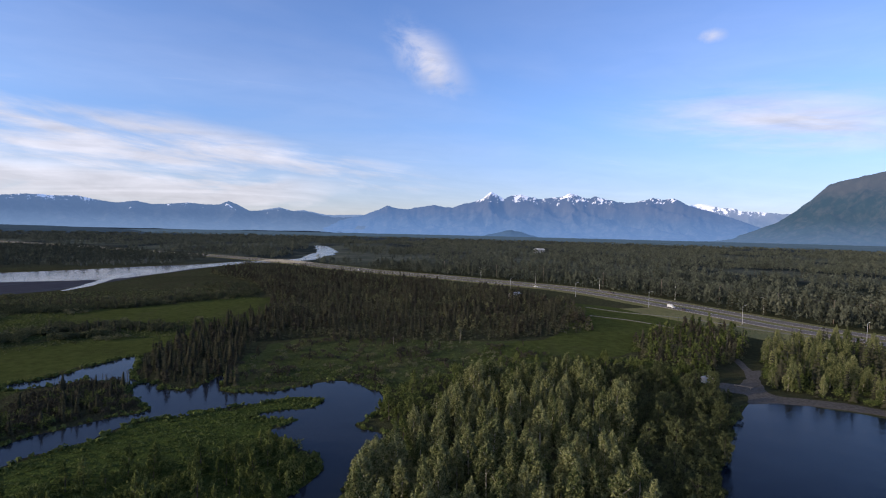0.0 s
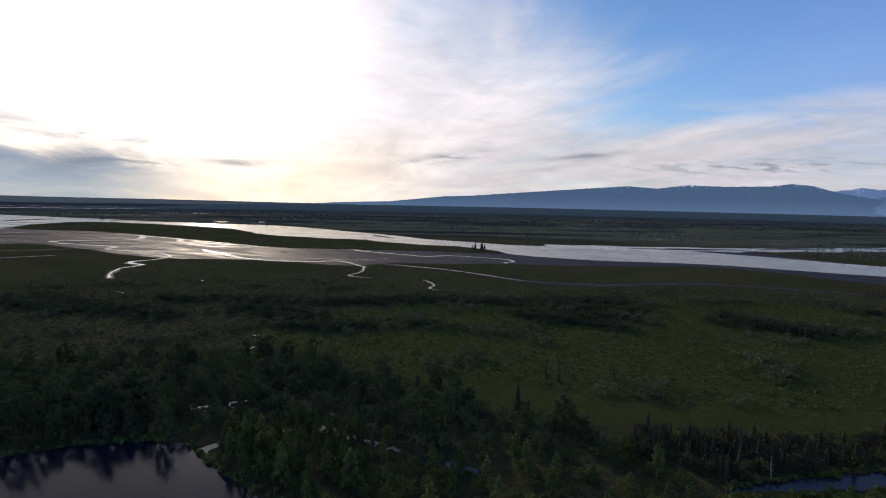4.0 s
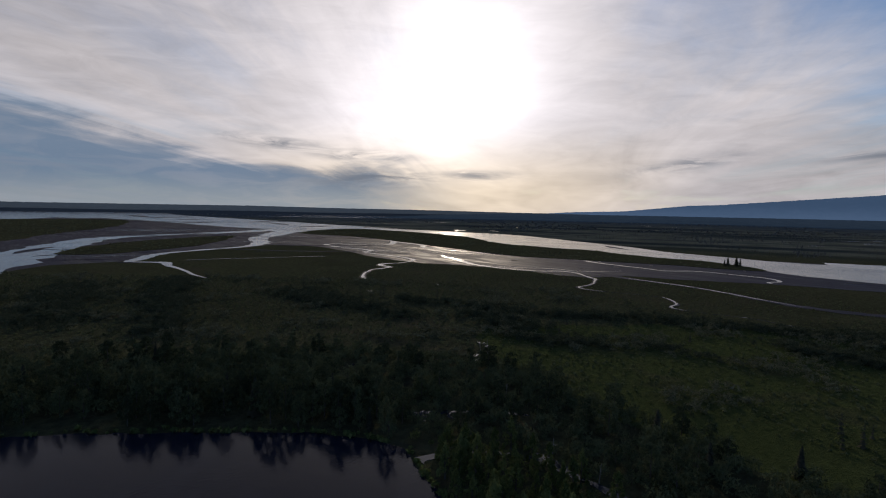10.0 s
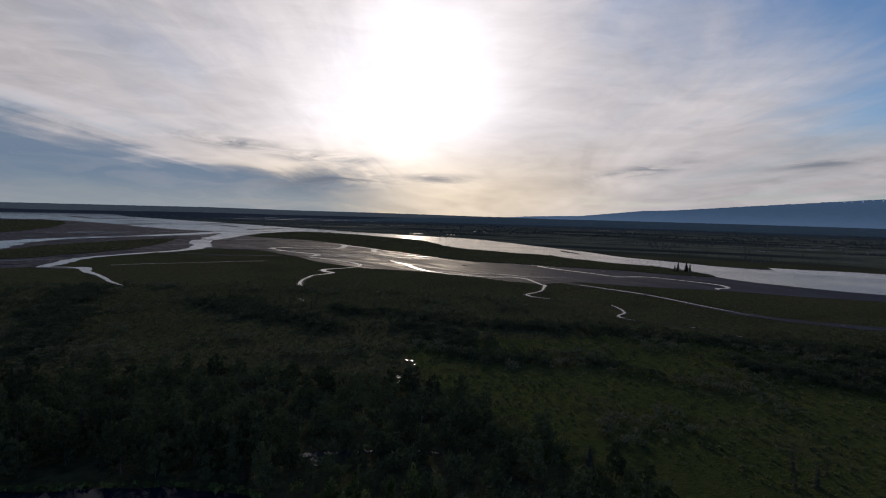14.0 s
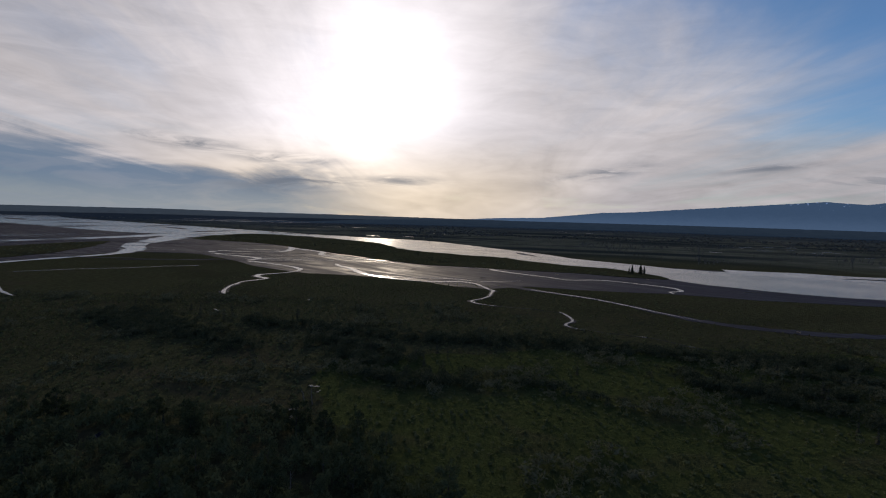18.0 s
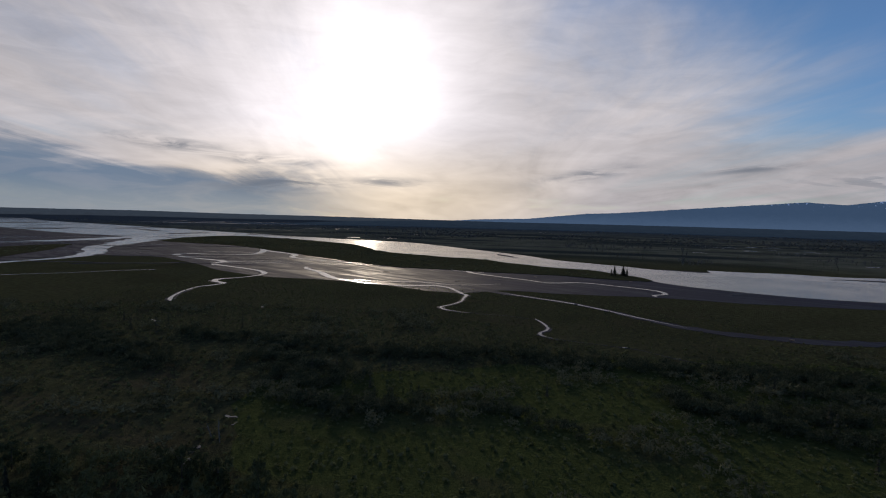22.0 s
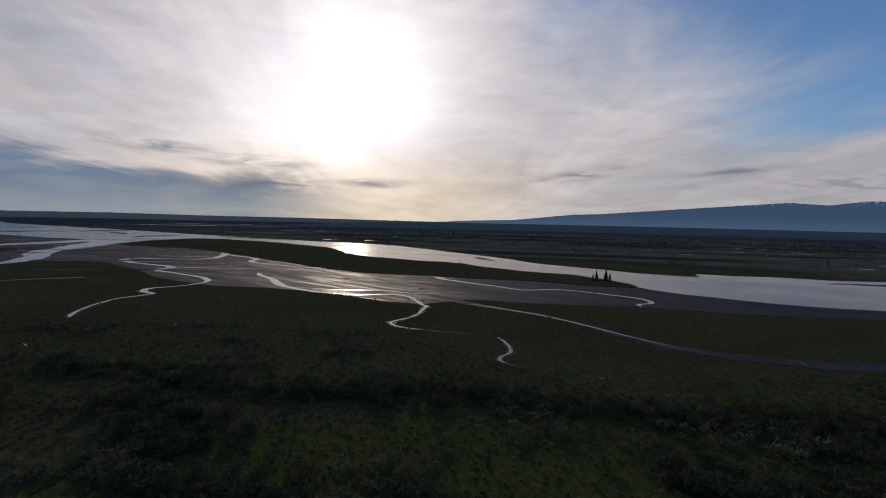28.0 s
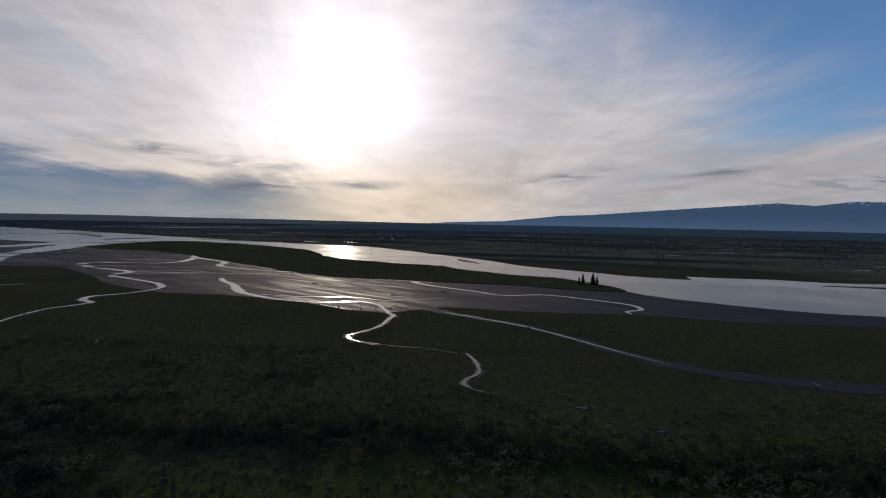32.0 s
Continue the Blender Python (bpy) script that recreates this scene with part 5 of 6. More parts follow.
stuff("green_thicket", "fresh green thicket on the slough banks", "thicket", GREEN,
      spread(BUSH_NEAR, scatter(BELT_NORTH, 3.2, 0.8), 1.2, 3.2, (0.9, 1.5)),
      spread(BUSH_NEAR, scatter(ISLET_WOOD, 2.6, 0.9), 1.2, 3.5, (0.9, 1.4)), spread(BUSH_NEAR, scatter(ISLET_SOUTH, 3.0, 0.9), 1.2, 3.2, (0.9, 1.5)), spread(BUSH_NEAR, scatter(SLOUGH_GAP, 2.8, 0.85), 0.8, 2.8, (0.9, 1.5)), spread(BUSH_NEAR, scatter(WILLOW_EDGE, 3.0, 0.9), 1.5, 4, (0.9, 1.4)),
      spread(BUSH_NEAR, scatter(POPLAR_WOOD, 4.5, 0.8), 1.5, 4, (0.9, 1.4)), spread(CROWN_MID, scatter(LANDING_GROVE, 5, 0.7), 3, 7), spread(BUSH_NEAR, scatter(LANDING_GROVE, 2.6, 0.9), 0.8, 3, (0.9, 1.5)), spread(CROWN_MID, scatter(ROAD_GROVE, 4.5, 0.8), 4, 9, (0.8, 1.3)))
NORTH_WOOD = [(-350, 715), (-410, 640), (-500, 560), (-600, 520), (-650, 620), (-720, 780), (-830, 1000), (-760, 1080), (-600, 985), (-420, 880), (-350, 830)]
stuff("riverside_woods", "mixed woods on the far river bank", "woodland", WOODS, spread(CROWN_FAR, scatter(NORTH_WOOD, 9, 0.9), 6, 12))
stuff("riverside_spruces", "dark spruces on the far river bank", "woodland", SPRUCE, spread(SPRUCE_FAR, scatter(NORTH_WOOD, 11, 0.8), 5, 11))
# denser willow bands across the marsh
BANDS = [((-284, -115), (-268, -60), 9), ((-275, -60), (-288, 10), 12), ((-284, 5), (-284, 60), 10), ((-285, 55), (-292, 110), 11), ((-258, 36), (-226, 84), 9), ((-244, -80), (-232, -55), 8),
         ((-268, -215), (-246, -160), 11), ((-272, 70), (-262, 110), 8), ((-240, 130), (-222, 180), 12), ((-275, 215), (-236, 280), 12), ((-230, -10), (-220, 16), 5), ((-250, 40), (-240, 54), 6), ((-226, -20), (-218, -59), 10), ((-260, -90), (-238, -50), 14), ((-236, -111), (-274, -203), 15), ((-284, -144), (-274, -113), 8), ((-240, 52), (-252, 89), 12), ((-286, 60), (-284, 98), 14), ((-150, -235), (-225, -330), 20), ((-205, -240), (-275, -305), 18), ((-120, -260), (-185, -360), 22), ((-165, -185), (-215, -240), 16)]
clumps = np.concatenate([np.array(a) + rng.random((n, 1)) * (np.array(b) - a) + rng.normal(scale=w * 0.4, size=(n, 2)) for a, b, w in BANDS for n in [int(math.dist(a, b) * w / 4.4)]])
lines = [((-182, 224), (-186, 247), 8), ((-182, 247), (-165, 268), 9), ((-165, 268), (-131, 262), 8), ((-150, 246), (-168, 232), 6), ((-210, 315), (-240, 300), 14), ((-205, 322), (-150, 400), 16), ((-250, 300), (-300, 310), 16), ((-150, 405), (-190, 470), 18), ((-205, 232), (-182, 222), 9)]
clumps = np.concatenate([clumps] + [np.array(a) + rng.random((n, 1)) * (np.array(b) - a) + rng.normal(scale=w * 0.4, size=(n, 2)) for a, b, w in lines for n in [int(math.dist(a, b) * w / 3)]])
tall = dry(np.concatenate([np.array(a) + rng.random((n, 1)) * (np.array(b) - a) + rng.normal(scale=w * 0.35, size=(n, 2)) for a, b, w, n in (((-256, 140), (-214, 158), 9, 150), ((-205, 322), (-150, 400), 14, 130), ((-182, 247), (-131, 264), 7, 90), ((-250, 320), (-200, 360), 12, 80), ((-330, 270), (-250, 318), 12, 70), ((-150, 405), (-190, 470), 16, 110))]))
stuff("marsh_spruces", "straggling rows of dark spruces across the wet meadow", "woodland", SPRUCE, spread(SPRUCE_MID, tall, 2.5, 6.5, (0.8, 1.5)))
stuff("willow_band", "dark band of willow bushes in the marsh", "scrub", SCRUB, spread(BUSH_NEAR, dry(clumps), 1.2, 3.6, (0.9, 1.5)))

def fringe(poly, n):
    """Points along a shore, just outside the water."""
    i = rng.integers(0, len(poly), n)
    f = rng.random((n, 1))
    a, b = poly[i], poly[(i + 1) % len(poly)]
    return dry(a + (b - a) * f + rng.normal(scale=0.9, size=(n, 2)))


# sedge tussocks that roughen the marsh
stuff("sedge_tussocks", "tussocks of dull green sedge covering the marsh", "sedge", SEDGE,
      spread(TUFT, scatter(MARSH_WEST, 2.3, 0.9), 0.35, 0.9, (0.9, 1.7)), spread(TUFT, scatter([(-300, -260), (-360, -60), (-300, 40), (-360, 130), (-430, 60), (-460, -60), (-460, -250)], 3.6, 0.9), 0.3, 0.8, (0.9, 1.7)))
stuff("reed_fringe", "bright reeds and grass fringing the slough", "reeds", REED,
      spread(TUFT, scatter([(-92, 60), (-94, 95), (-89, 113), (-81, 127), (-77, 138), (-67, 144), (-61, 150), (-43, 159), (-36, 157), (-43, 134), (-31, 122), (-25, 113), (-45, 100)], 1.2, 0.9), 0.25, 0.75, (0.9, 1.7)),
      spread(TUFT, scatter([(-63, 168), (-34, 184), (-18, 172), (-10, 172), (-20, 195), (-60, 195)], 1.5, 0.9), 0.4, 1.0, (0.8, 1.5)), spread(TUFT, scatter(SCRUB_FLAT, 2.6, 0.8), 0.2, 0.6, (0.9, 1.8)), *[spread(TUFT, fringe(p, n), 0.5, 1.3, (0.8, 1.5)) for p, n in ((POND_POLY, 1500), (POND2, 500), (LAKE_POLY, 600), (WEST_POLY, 700))])

# ---- far woods ----
FAR_NORTH = np.array(beside(LINE_OF_ROAD, 24) + [(-1500, 1600), (-2800, 3400), (0, 4700), (4300, 2800), (4600, 0), (420, -100)], float)
FAR_WEST = np.array([(-330, 720), (-385, 625), (-450, 530), (-545, 440), (-610, 410), (-760, 360), (-760, 180), (-800, 30), (-960, -90), (-1140, -290), (-1200, -500), (-1350, -850), (-1570, -1320), (-1920, -2130),
                     (-2350, -2900), (-4600, -2600), (-4700, 2000), (-2800, 3800), (-1100, 1270), (-590, 990), (-405, 885), (-325, 835)], float)


def polar(n, r0, r1, a0, a1):
    r = np.exp(rng.uniform(math.log(r0), math.log(r1), n))
    a = np.radians(rng.uniform(a0, a1, n))
    return np.stack([-np.sin(a) * r, np.cos(a) * r], 1)


def patchy(xy, size, cut, seed):
    d = np.array([noise.noise(Vector((x / size * 0.6, y / size * 1.5, seed))) + 0.5 * noise.noise(Vector((x / size * 2, y / size * 3.6, seed))) for x, y in xy])
    return xy[d > cut]


def height_at(xy):
    return rise(np.hypot(xy[:, 0] - MID[0], xy[:, 1] - MID[1])) * 0.9


def woods(region, n, r0, r1, a0, a1, cut, templates, lo, hi, seed, size=180):
    xy = polar(n, r0, r1, a0, a1)
    xy = dry(patchy(xy[inside(xy, region)], size, cut, seed))
    return spread(templates, xy, lo, hi, (0.65, 1.15), height_at(xy))


row = np.array(beside([tuple(p) for p in curve(ROAD[1:9], 4.5)], 31))
row = np.concatenate([row + rng.normal(scale=4.0, size=row.shape), row + rng.normal(scale=5.0, size=row.shape) + (8, 6)])
ROADSIDE_ROW = spread(CROWN_MID, dry(row[inside(row, FAR_NORTH)]), 9, 17, (0.7, 1.1))
stuff("far_woods", "mixed birch and spruce forest beyond the highway", "forest", WOODS,
      ROADSIDE_ROW, woods(FAR_NORTH, 2600, 300, 560, -62, 45, -0.15, CROWN_MID, 5, 13, 4.0, 60), woods(FAR_NORTH, 9500, 500, 1100, -62, 45, 0.02, CROWN_FAR, 6, 14, 4.0, 110), woods(FAR_NORTH, 13000, 1000, 2200, -62, 45, -0.05, CROWN_FAR, 7, 15, 4.0, 200),
      woods(FAR_NORTH, 9000, 1800, 3400, -62, 45, -0.2, CLUMP_FAR, 5, 10, 4.0, 300))
stuff("far_spruces", "dark spruce belts in the distant forest", "forest", SPRUCE,
      woods(FAR_NORTH, 9000, 300, 1300, -62, 45, 0.12, SPRUCE_FAR, 7, 15, 9.0, 120), woods(FAR_WEST, 5000, 600, 1500, 15, 110, 0.22, SPRUCE_FAR, 4, 8, 9.0, 120))
stuff("far_plain_woods", "dark low woods across the plain beyond the river", "forest", HAZED_WOODS,
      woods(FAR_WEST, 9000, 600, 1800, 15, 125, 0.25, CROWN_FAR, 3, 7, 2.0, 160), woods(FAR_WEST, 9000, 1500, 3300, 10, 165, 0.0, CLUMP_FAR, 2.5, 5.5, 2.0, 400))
stuff("spit_scrub", "low scrub on the river spit and islands", "scrub", SCRUB,
      *[spread(BUSH_MID, (lambda q: q[inside(q, np.array(p))])(rng.uniform(np.min(p, 0), np.max(p, 0), (n, 2))), 0.9, 2.2, (1.2, 2.6)) for p, n in ((SPIT_POLY, 1600), (GREEN_ISLES[0], 300), (GREEN_ISLES[1], 2500))])


# ---- roadside and landing things ----
STEEL = plain("galvanised_steel", (0.42, 0.43, 0.44), 0.45, 0.7, 0.1, 2.0)
CONCRETE = plain("pale_concrete", (0.22, 0.21, 0.19), 0.9, 0, 0.15, 0.8)
WHITE = plain("white_vehicle_paint", (0.62, 0.62, 0.62), 0.35, 0, 0.04, 1.0, 0.5)
DARK_PAINT = plain("dark_vehicle_paint", (0.05, 0.03, 0.03), 0.35, 0, 0.1, 1.0, 0.5)
RUBBER = plain("black_rubber", (0.02, 0.02, 0.02), 0.85, 0, 0.1, 3.0)
DARK_GLASS = plain("tinted_window", (0.02, 0.025, 0.03), 0.08, 0, 0.1, 1.0, 0.6)
LAMP_LENS = plain("lamp_lens", (0.6, 0.6, 0.56), 0.2, 0, 0.05, 1.0)
TAIL_LENS = plain("red_lens", (0.35, 0.02, 0.02), 0.25, 0, 0.05, 1.0)
STRIPE = plain("grey_stripe", (0.16, 0.17, 0.19), 0.5, 0, 0.1, 1.0)
LOG = plain("weathered_log", (0.20, 0.17, 0.14), 0.9, 0, 0.3, 1.5, 0.1)
BLEACHED = plain("bleached_wood", (0.15, 0.14, 0.12), 0.9, 0, 0.2, 1.5, 0.1)
PLANK = plain("grey_planks", (0.22, 0.20, 0.18), 0.85, 0, 0.3, 1.2, 0.1)
TIN = plain("pale_tin_roof", (0.30, 0.31, 0.32), 0.9, 0.0, 0.15, 0.9, 0.1)


def road_turn(x, y):
    """Degrees that the highway runs from +y at a place."""
    p = np.array(LINE_OF_ROAD)
    i = min(max(int(np.argmin(np.hypot(p[:, 0] - x, p[:, 1] - y))), 1), len(p) - 2)
    d = p[i + 1] - p[i - 1]
    return math.degrees(math.atan2(-d[0], d[1]))


def street_lamp():
    t = thing("street_lamp", "tall grey steel street lamp beside the highway", "street lamp", group="street lamps along the highway")
    part("base", boxes((-0.3, 0.3, -0.3, 0.3, 0.0, 0.5), bevel=0.04), CONCRETE, t, "square concrete footing")
    part("pole", tube(bmesh.new(), [(0, 0, 0.4), (0, 0, 6), (0, 0, 11.2)], [0.15, 0.12, 0.08], 8), STEEL, t)
    part("arm", tube(bmesh.new(), [(0, 0, 11.0), (0.7, 0, 11.6), (2.2, 0, 11.8)], [0.07, 0.06, 0.05], 6), STEEL, t)
    head = part("head", boxes((1.9, 2.8, -0.17, 0.17, 11.72, 11.92), bevel=0.05), STEEL, t)
    part("lens", boxes((2.0, 2.7, -0.13, 0.13, 11.68, 11.73)), LAMP_LENS, head, "clear lamp lens")
    return t


lamp_post = street_lamp()
spots = [(62, 470, 1), (112, 440, 1), (151, 385, 1), (181, 318, 1), (211, 262, 1), (45, 592, -1), (98, 548, -1), (147, 492, -1), (191, 433, -1), (222, 365, -1)]
for i, (x, y, side) in enumerate(spots):
    m = pose(x, y, 0, 0, 0, road_turn(x, y) + (0 if side > 0 else 180))
    if i == 0:
        lamp_post.matrix_world = m
    else:
        copy_thing(lamp_post, m)


def wheel(parent, x, y, r=0.33, w=0.24):
    bm = bmesh.new()
    bmesh.ops.create_cone(bm, cap_ends=True, segments=16, radius1=r, radius2=r, depth=w, matrix=pose(x, y, r, 0, 90, 0))
    bmesh.ops.bevel(bm, geom=[e for e in bm.edges if len(e.link_faces) == 2 and any(len(f.verts) > 4 for f in e.link_faces)], offset=0.05, segments=2, affect="EDGES")
    tyre = part("wheel", bm, RUBBER, parent)
    bm = bmesh.new()
    bmesh.ops.create_cone(bm, cap_ends=True, segments=12, radius1=r * 0.6, radius2=r * 0.5, depth=w + 0.03, matrix=pose(x, y, r, 0, 90, 0))
    part("rim", bm, STEEL, tyre, "grey wheel rim")


def profile(points, half, inset=0.0):
    """A body from its side view: points of y, z, drawn out to either side; higher points lean in."""
    bm = bmesh.new()
    top = max(z for _, z in points)
    a, b = ([bm.verts.new((s * (half - inset * (z / top) ** 3), y, z)) for y, z in points] for s in (-1, 1))
    n = len(points)
    for i in range(n):
        bm.faces.new((a[i], a[(i + 1) % n], b[(i + 1) % n], b[i]))
    bm.faces.new(a[::-1])
    bm.faces.new(b)
    bmesh.ops.recalc_face_normals(bm, faces=bm.faces)
    bmesh.ops.bevel(bm, geom=list(bm.edges), offset=0.05, segments=2, affect="EDGES")
    return bm


def car(label, paint, m):
    t = thing("car", label, "car", m, "traffic on the highway")
    part("body", profile([(-2.2, 0.3), (2.2, 0.3), (2.25, 0.75), (1.1, 0.95), (-2.2, 1.0)], 0.9), paint, t)
    part("cabin", profile([(-2.1, 0.95), (1.0, 0.93), (0.3, 1.48), (-1.7, 1.5)], 0.84, 0.14), DARK_GLASS, t, "dark tinted cabin glass")
    part("roof", boxes((-0.66, 0.66, -1.6, 0.25, 1.48, 1.55), bevel=0.03), paint, t)
    for x in (-0.78, 0.78):
        for y in (-1.35, 1.4):
            wheel(t, x, y)
        part("headlight", boxes((x * 0.8 - 0.16, x * 0.8 + 0.16, 2.2, 2.28, 0.6, 0.74)), LAMP_LENS, t, "clear headlight")
        part("tail_light", boxes((x * 0.85 - 0.12, x * 0.85 + 0.12, -2.27, -2.2, 0.7, 0.9)), TAIL_LENS, t, "red tail light")
    return t


def van(m):
    t = thing("delivery_van", "white box van driving on the highway", "van", m, "traffic on the highway")
    part("cargo_box", boxes((-1.0, 1.0, -2.3, 1.4, 0.75, 2.45), bevel=0.06), WHITE, t, "white cargo box")
    part("cab", profile([(1.45, 0.45), (3.2, 0.45), (3.25, 1.15), (2.7, 1.35), (2.2, 2.1), (1.45, 2.15)], 1.0, 0.1), WHITE, t)
    part("windscreen", boxes((-0.85, 0.85, 2.42, 2.62, 1.4, 1.95)), DARK_GLASS, t, "dark windscreen")
    part("chassis", boxes((-0.8, 0.8, -2.2, 2.8, 0.45, 0.76)), RUBBER, t)
    for x in (-0.92, 0.92):
        for y in (-1.4, 2.3):
            wheel(t, x, y, 0.4, 0.28)
        part("headlight", boxes((x * 0.75 - 0.15, x * 0.75 + 0.15, 3.2, 3.28, 0.75, 0.95)), LAMP_LENS, t, "clear headlight")
    return t


def on_road(x, y, way=0):
    return pose(x, y, 0.45, 0, 0, road_turn(x, y) + way)


van(on_road(166, 383, 180))
car("small dark car on the near carriageway of the highway", DARK_PAINT, on_road(171, 372, 180))
car("white car on the near carriageway of the highway", WHITE, on_road(91, 506, 180))
car("dark red car on the far carriageway of the highway", DARK_PAINT, on_road(151, 470))
car("white car far off on the highway", WHITE, on_road(-99, 656, 180))


def camper(m):
    t = thing("camper", "dull white motor camper with a grey stripe parked at the landing", "camper", m)
    paint = plain("dull_cream_paint", (0.36, 0.36, 0.35), 0.5, 0, 0.06, 1.0, 0.4)
    part("body", profile([(-3.2, 0.5), (2.0, 0.5), (2.0, 1.9), (3.0, 2.2), (3.0, 2.95), (-3.2, 3.0)], 1.15, 0.05), paint, t)
    part("cab", profile([(2.05, 0.4), (3.5, 0.4), (3.6, 1.1), (3.0, 1.25), (2.55, 1.85), (2.05, 1.9)], 1.0, 0.08), paint, t)
    part("windscreen", boxes((-0.8, 0.8, 2.72, 2.92, 1.3, 1.75)), DARK_GLASS, t, "dark windscreen")
    for x in (-1.16, 1.14):
        part("stripe", boxes((x, x + 0.02, -3.1, 1.9, 1.15, 1.45)), STRIPE, t, "grey side stripe")
        for y in (-2.4, -0.6):
            part("window", boxes((x - 0.01, x + 0.03, y, y + 1.1, 1.7, 2.35)), DARK_GLASS, t, "dark side window")
    part("door", boxes((1.15, 1.19, 0.9, 1.6, 0.6, 2.4), bevel=0.01), paint, t)
    part("roof_vent", boxes((-0.3, 0.3, -1.4, -0.8, 3.0, 3.18), bevel=0.04), STRIPE, t, "grey roof vent")
    for x in (-0.95, 0.95):
        for y in (-1.9, 2.6):
            wheel(t, x, y, 0.38, 0.26)
    return t


camper(pose(96, 188.5, 0.1, 0, 0, -62) @ Matrix.Diagonal((0.84, 0.84, 0.84, 1)))
bar = thing("log_barrier", "low log barrier on two posts at the gravel landing", "barrier", pose(105.5, 183, 0.1, 0, 0, -35))
part("rail", tube(bmesh.new(), [(-2.9, 0, 0.75), (0, 0.05, 0.78), (2.9, 0, 0.74)], [0.17, 0.16, 0.14], 8), LOG, bar)
for x in (-2.2, 2.2):
    part("post", tube(bmesh.new(), [(x, 0, -0.05), (x, 0, 0.62)], [0.14, 0.13], 7), LOG, bar)


def shed(name, label, m, w, d, h, wall, roof):
    t = thing(name, label, "shed", m)
    n = 7
    for k in range(n):
        x = -w / 2 + w * (k + 0.5) / n
        for y in (-d / 2, d / 2):
            part("plank", boxes((x - w / n * 0.46, x + w / n * 0.46, y - 0.03, y + 0.03, 0, h)), wall, t)
    for x in (-w / 2, w / 2):
        part("side_wall", boxes((x - 0.04, x + 0.04, -d / 2 + 0.03, d / 2 - 0.03, 0, h)), wall, t)
    part("door", boxes((-0.4, 0.4, d / 2 + 0.04, d / 2 + 0.08, 0.05, min(1.95, h - 0.1)), bevel=0.01), LOG, t, "plain plank door")
    for s in (-1, 1):
        bm = bmesh.new()
        box(bm, -w / 2 - 0.2, w / 2 + 0.2, -d / 4 - 0.2, d / 4 + 0.2, -0.04, 0.04)
        bmesh.ops.transform(bm, matrix=pose(0, s * (d / 4 + 0.08), h + d * 0.13, -s * 26, 0, 0), verts=bm.verts)
        part("roof_slope", bm, roof, t, "pale tin roof slope")
    return t


shed("roadside_shed", "low grey shed among spruces by the highway", pose(60, 424, 0, 0, 0, 40), 9, 6, 3.0, PLANK, TIN)


def snag(m, h, seed):
    """A dead bleached tree."""
    r = np.random.default_rng(seed)
    t = thing("dead_tree", "bare bleached dead tree trunk standing in the marsh", "dead tree", m, "dead trees")
    part("trunk", tube(bmesh.new(), [(0, 0, -0.1), (0.1, 0, h * 0.4), (0.15, 0.1, h * 0.75), (0.1, 0.2, h)], [0.13, 0.11, 0.07, 0.03], 6), BLEACHED, t)
    for i in range(4):
        z, a, q = h * r.uniform(0.35, 0.85), r.uniform(0, 6.28), r.uniform(0.5, 1.3)
        part("branch", tube(bmesh.new(), [(0.1, 0.05, z), (q * 0.6 * math.cos(a), q * 0.6 * math.sin(a), z + 0.25), (q * math.cos(a), q * math.sin(a), z + 0.7)], [0.045, 0.03, 0.012], 5), BLEACHED, t)


for i, (x, y, h, lean) in enumerate(((-192.5, -59, 5.5, 4), (-194, -62, 4.2, 24), (-122, -22, 4.5, 6), (-116, -12, 3.8, 12), (-100, 66, 5, 5), (-99, 170, 5.5, 3), (128, 236, 9, 2), (136, 262, 8, 3), (-20, 240, 4, 4), (142, 160, 6, 5), (10, 248, 7, 2), (-150, -40, 5, 8))):
    snag(pose(x, y, 0, lean, 0, i * 77), h, 300 + i)
for i, (x, y, a, n) in enumerate(((-564, 60, 20, 5), (-531, -47, 80, 6), (-510, 128, 110, 14), (-565, -18, 60, 4), (-504, -74, 100, 5), (-544, -147, 75, 7), (-352, 105, 15, 3), (-418, 15, 130, 3))):
    t = thing("driftwood", "dark driftwood log stranded on the mud", "driftwood", pose(x, y, 0.1, 0, 0, a), "driftwood on the mudflat")
    part("trunk", tube(bmesh.new(), [(-n / 2, 0, 0.2), (0, 0.15, 0.3), (n / 2, 0, 0.25)], [0.32, 0.26, 0.12], 7), LOG, t)
    part("branch", tube(bmesh.new(), [(n * 0.1, 0.1, 0.3), (n * 0.2, 0.5, 0.9)], [0.12, 0.04], 5), LOG, t)
for x, y, h in ((-606, 50, 9.2), (-603, 47, 6.5), (-611, 58, 9.6), (-609, 61, 7.5)):
    k = SPRUCES[int(h * 7) % 4][0]
    tagged(copy_thing(k, pose(x, y, 0.5, 0, 0, x) @ Matrix.Diagonal((h / 9 * 1.9, h / 9 * 1.9, h / 9, 1))), "lone spruce standing on the grassy river spit")


def utility_pole(m):
    t = thing("utility_pole", "wooden power pole beyond the highway", "utility pole", m, "power poles")
    part("pole", tube(bmesh.new(), [(0, 0, -0.2), (0, 0, 15)], [0.2, 0.13], 7), LOG, t)
    arm = part("crossarm", boxes((-1.5, 1.5, -0.07, 0.07, 13.9, 14.1)), LOG, t)
    for x in (-1.3, 0.0, 1.3):
        part("insulator", tube(bmesh.new(), [(x, 0, 14.1), (x, 0, 14.4)], [0.06, 0.05], 6), LAMP_LENS, arm, "pale glass insulator")


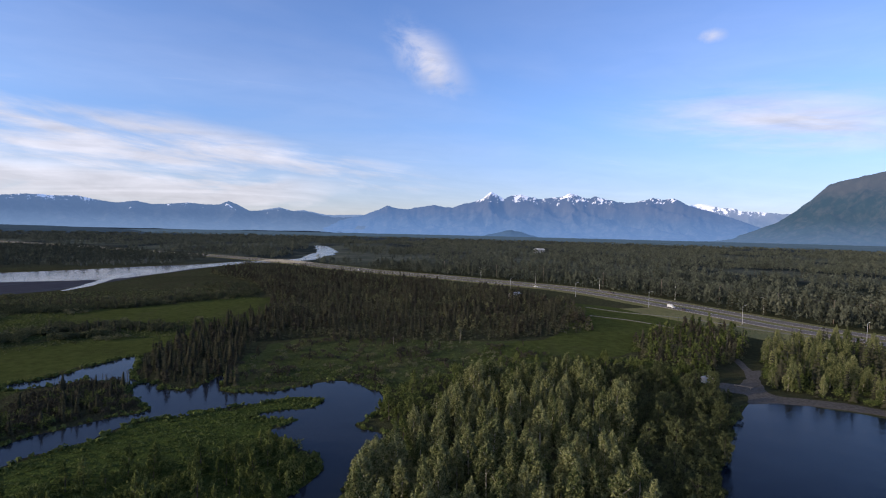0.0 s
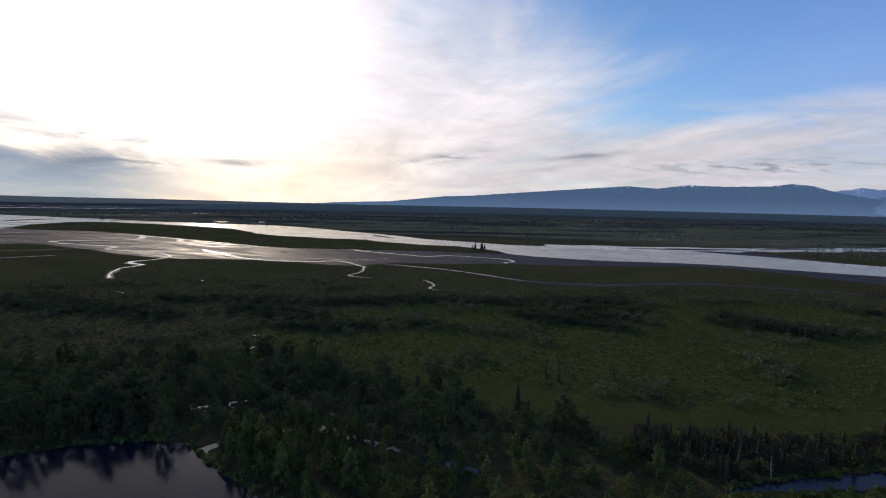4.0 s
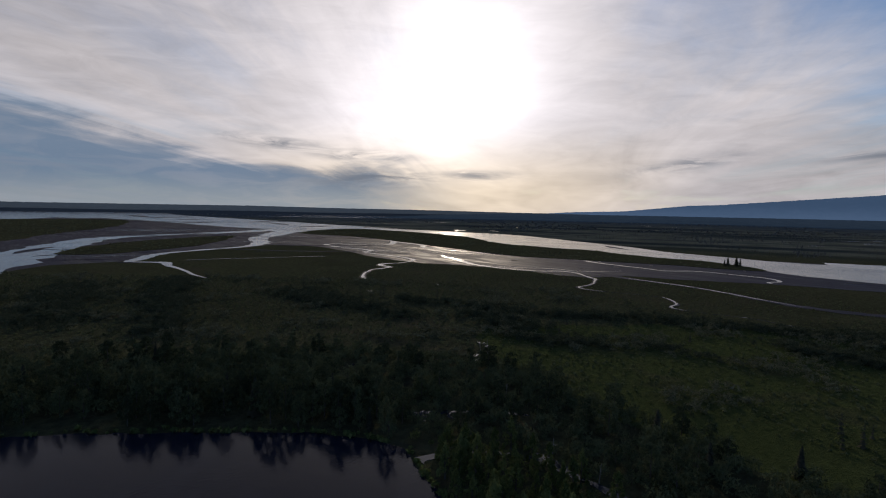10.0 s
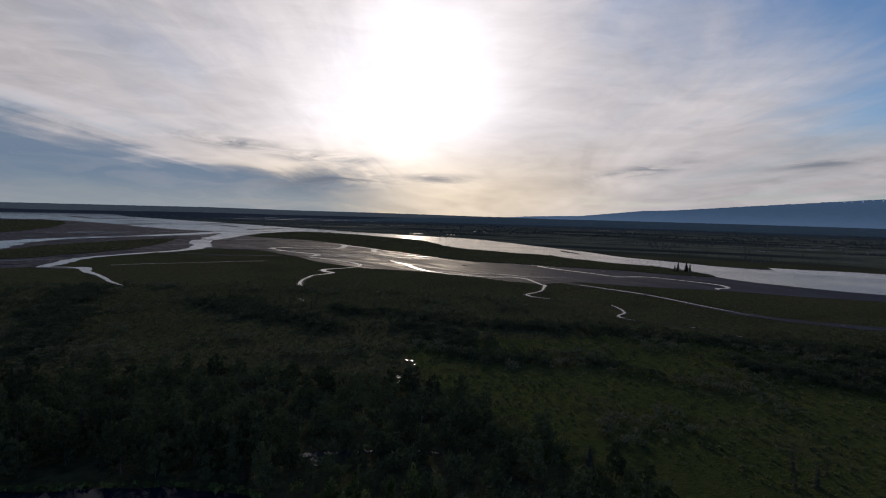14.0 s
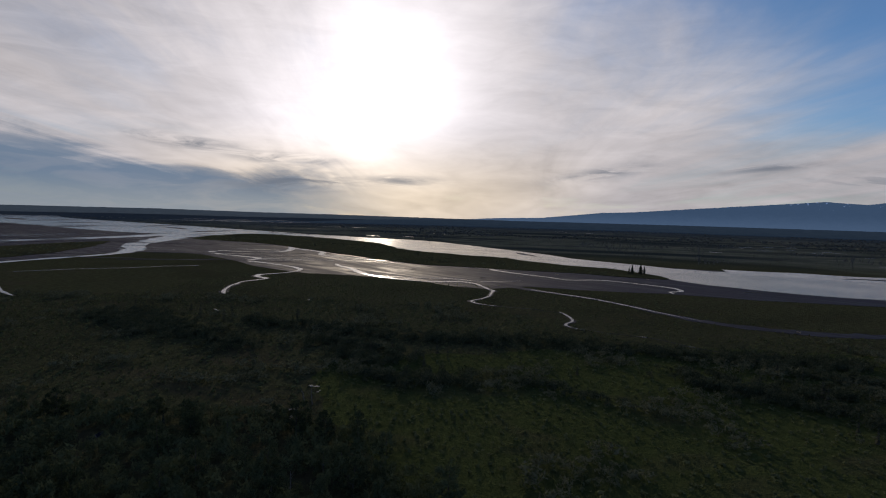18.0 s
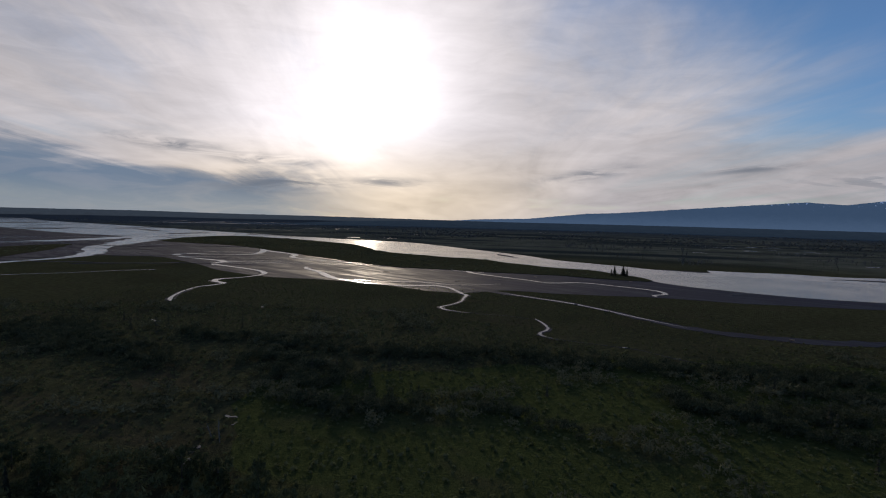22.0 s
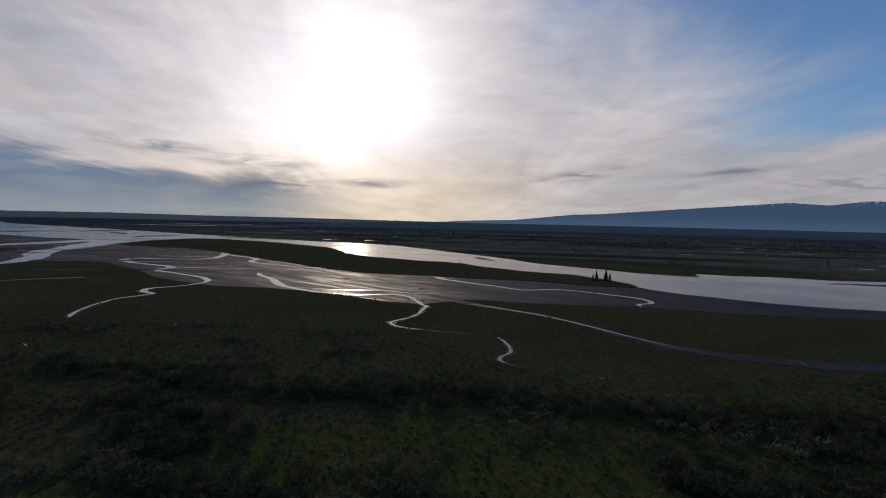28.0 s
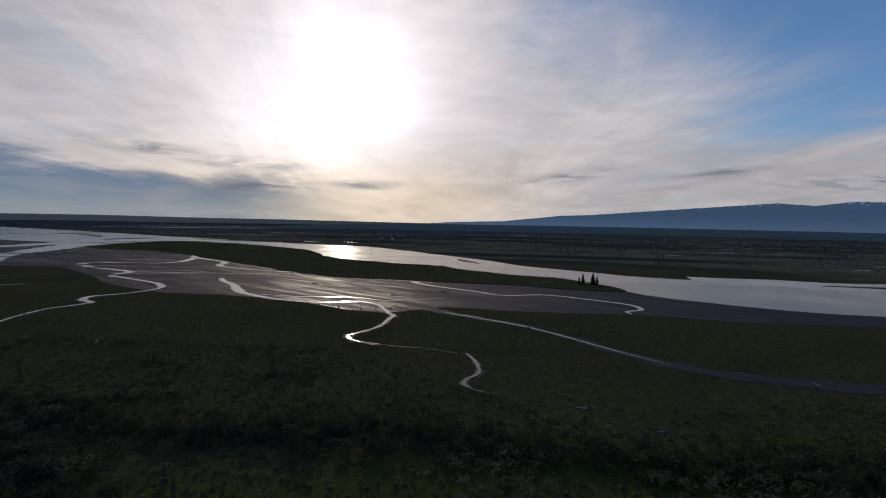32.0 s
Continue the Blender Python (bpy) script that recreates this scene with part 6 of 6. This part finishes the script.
poles = beside([tuple(p) for p in curve(ROAD[1:8], 75)], 42)
for i, (x, y) in enumerate(poles):
    utility_pole(pose(x, y, 0, 0, 0, road_turn(x, y)))
for (x0, y0), (x1, y1) in zip(poles, poles[1:]):
    span = thing("power_line", "three sagging power cables between wooden poles", "power line", group="power lines")
    d = np.array((y1 - y0, x0 - x1)) / math.dist((x0, y0), (x1, y1))
    for k in (-1.3, 0.0, 1.3):
        part("cable", tube(bmesh.new(), [(x0 + (x1 - x0) * q + d[0] * k, y0 + (y1 - y0) * q + d[1] * k, 14.4 - 6.0 * q * (1 - q)) for q in np.linspace(0, 1, 7)], [0.045] * 7, 4), RUBBER, span)

def warehouse(m, w, d, h):
    t = thing("warehouse", "long low warehouse with a white roof in the forest", "building", m)
    part("wall", boxes((-w / 2, w / 2, -d / 2, d / 2, 0, h)), TIN, t)
    for k in (-1, 1):
        bm = bmesh.new()
        box(bm, -w / 2 - 0.5, w / 2 + 0.5, -d / 4 - 0.4, d / 4 + 0.4, -0.12, 0.12)
        bmesh.ops.transform(bm, matrix=pose(0, k * (d / 4 + 0.1), h + d * 0.085, -k * 18, 0, 0), verts=bm.verts)
        part("roof_slope", bm, WHITE, t, "white metal roof slope")
    for k in range(4):
        x = -w / 2 + w * (k + 0.5) / 4
        part("door", boxes((x - 1.8, x + 1.8, -d / 2 - 0.08, -d / 2 - 0.02, 0.05, 3.6)), STRIPE, t, "grey roller door")


warehouse(pose(254, 1383, 0, 0, 0, 12), 26, 14, 9)
bridge = thing("highway_bridge", "low pale concrete highway bridge over the river", "bridge")
for gap in (-10.5, 10.5):
    line = beside([tuple(p) for p in curve([(-196, 762), (-210, 775), (-262, 815)], 15)], gap)
    for edge in (-6.2, 6.2):
        rail = beside(line, edge)
        bm = bmesh.new()
        for (x0, y0), (x1, y1) in zip(rail, rail[1:]):
            bmesh.ops.create_cube(bm, size=1.0, matrix=pose((x0 + x1) / 2, (y0 + y1) / 2, 0.95, 0, 0, math.degrees(math.atan2(y1 - y0, x1 - x0))) @ Matrix.Diagonal((math.dist((x0, y0), (x1, y1)) * 0.98, 0.35, 1.0, 1)))
        part("parapet", bm, CONCRETE, bridge)
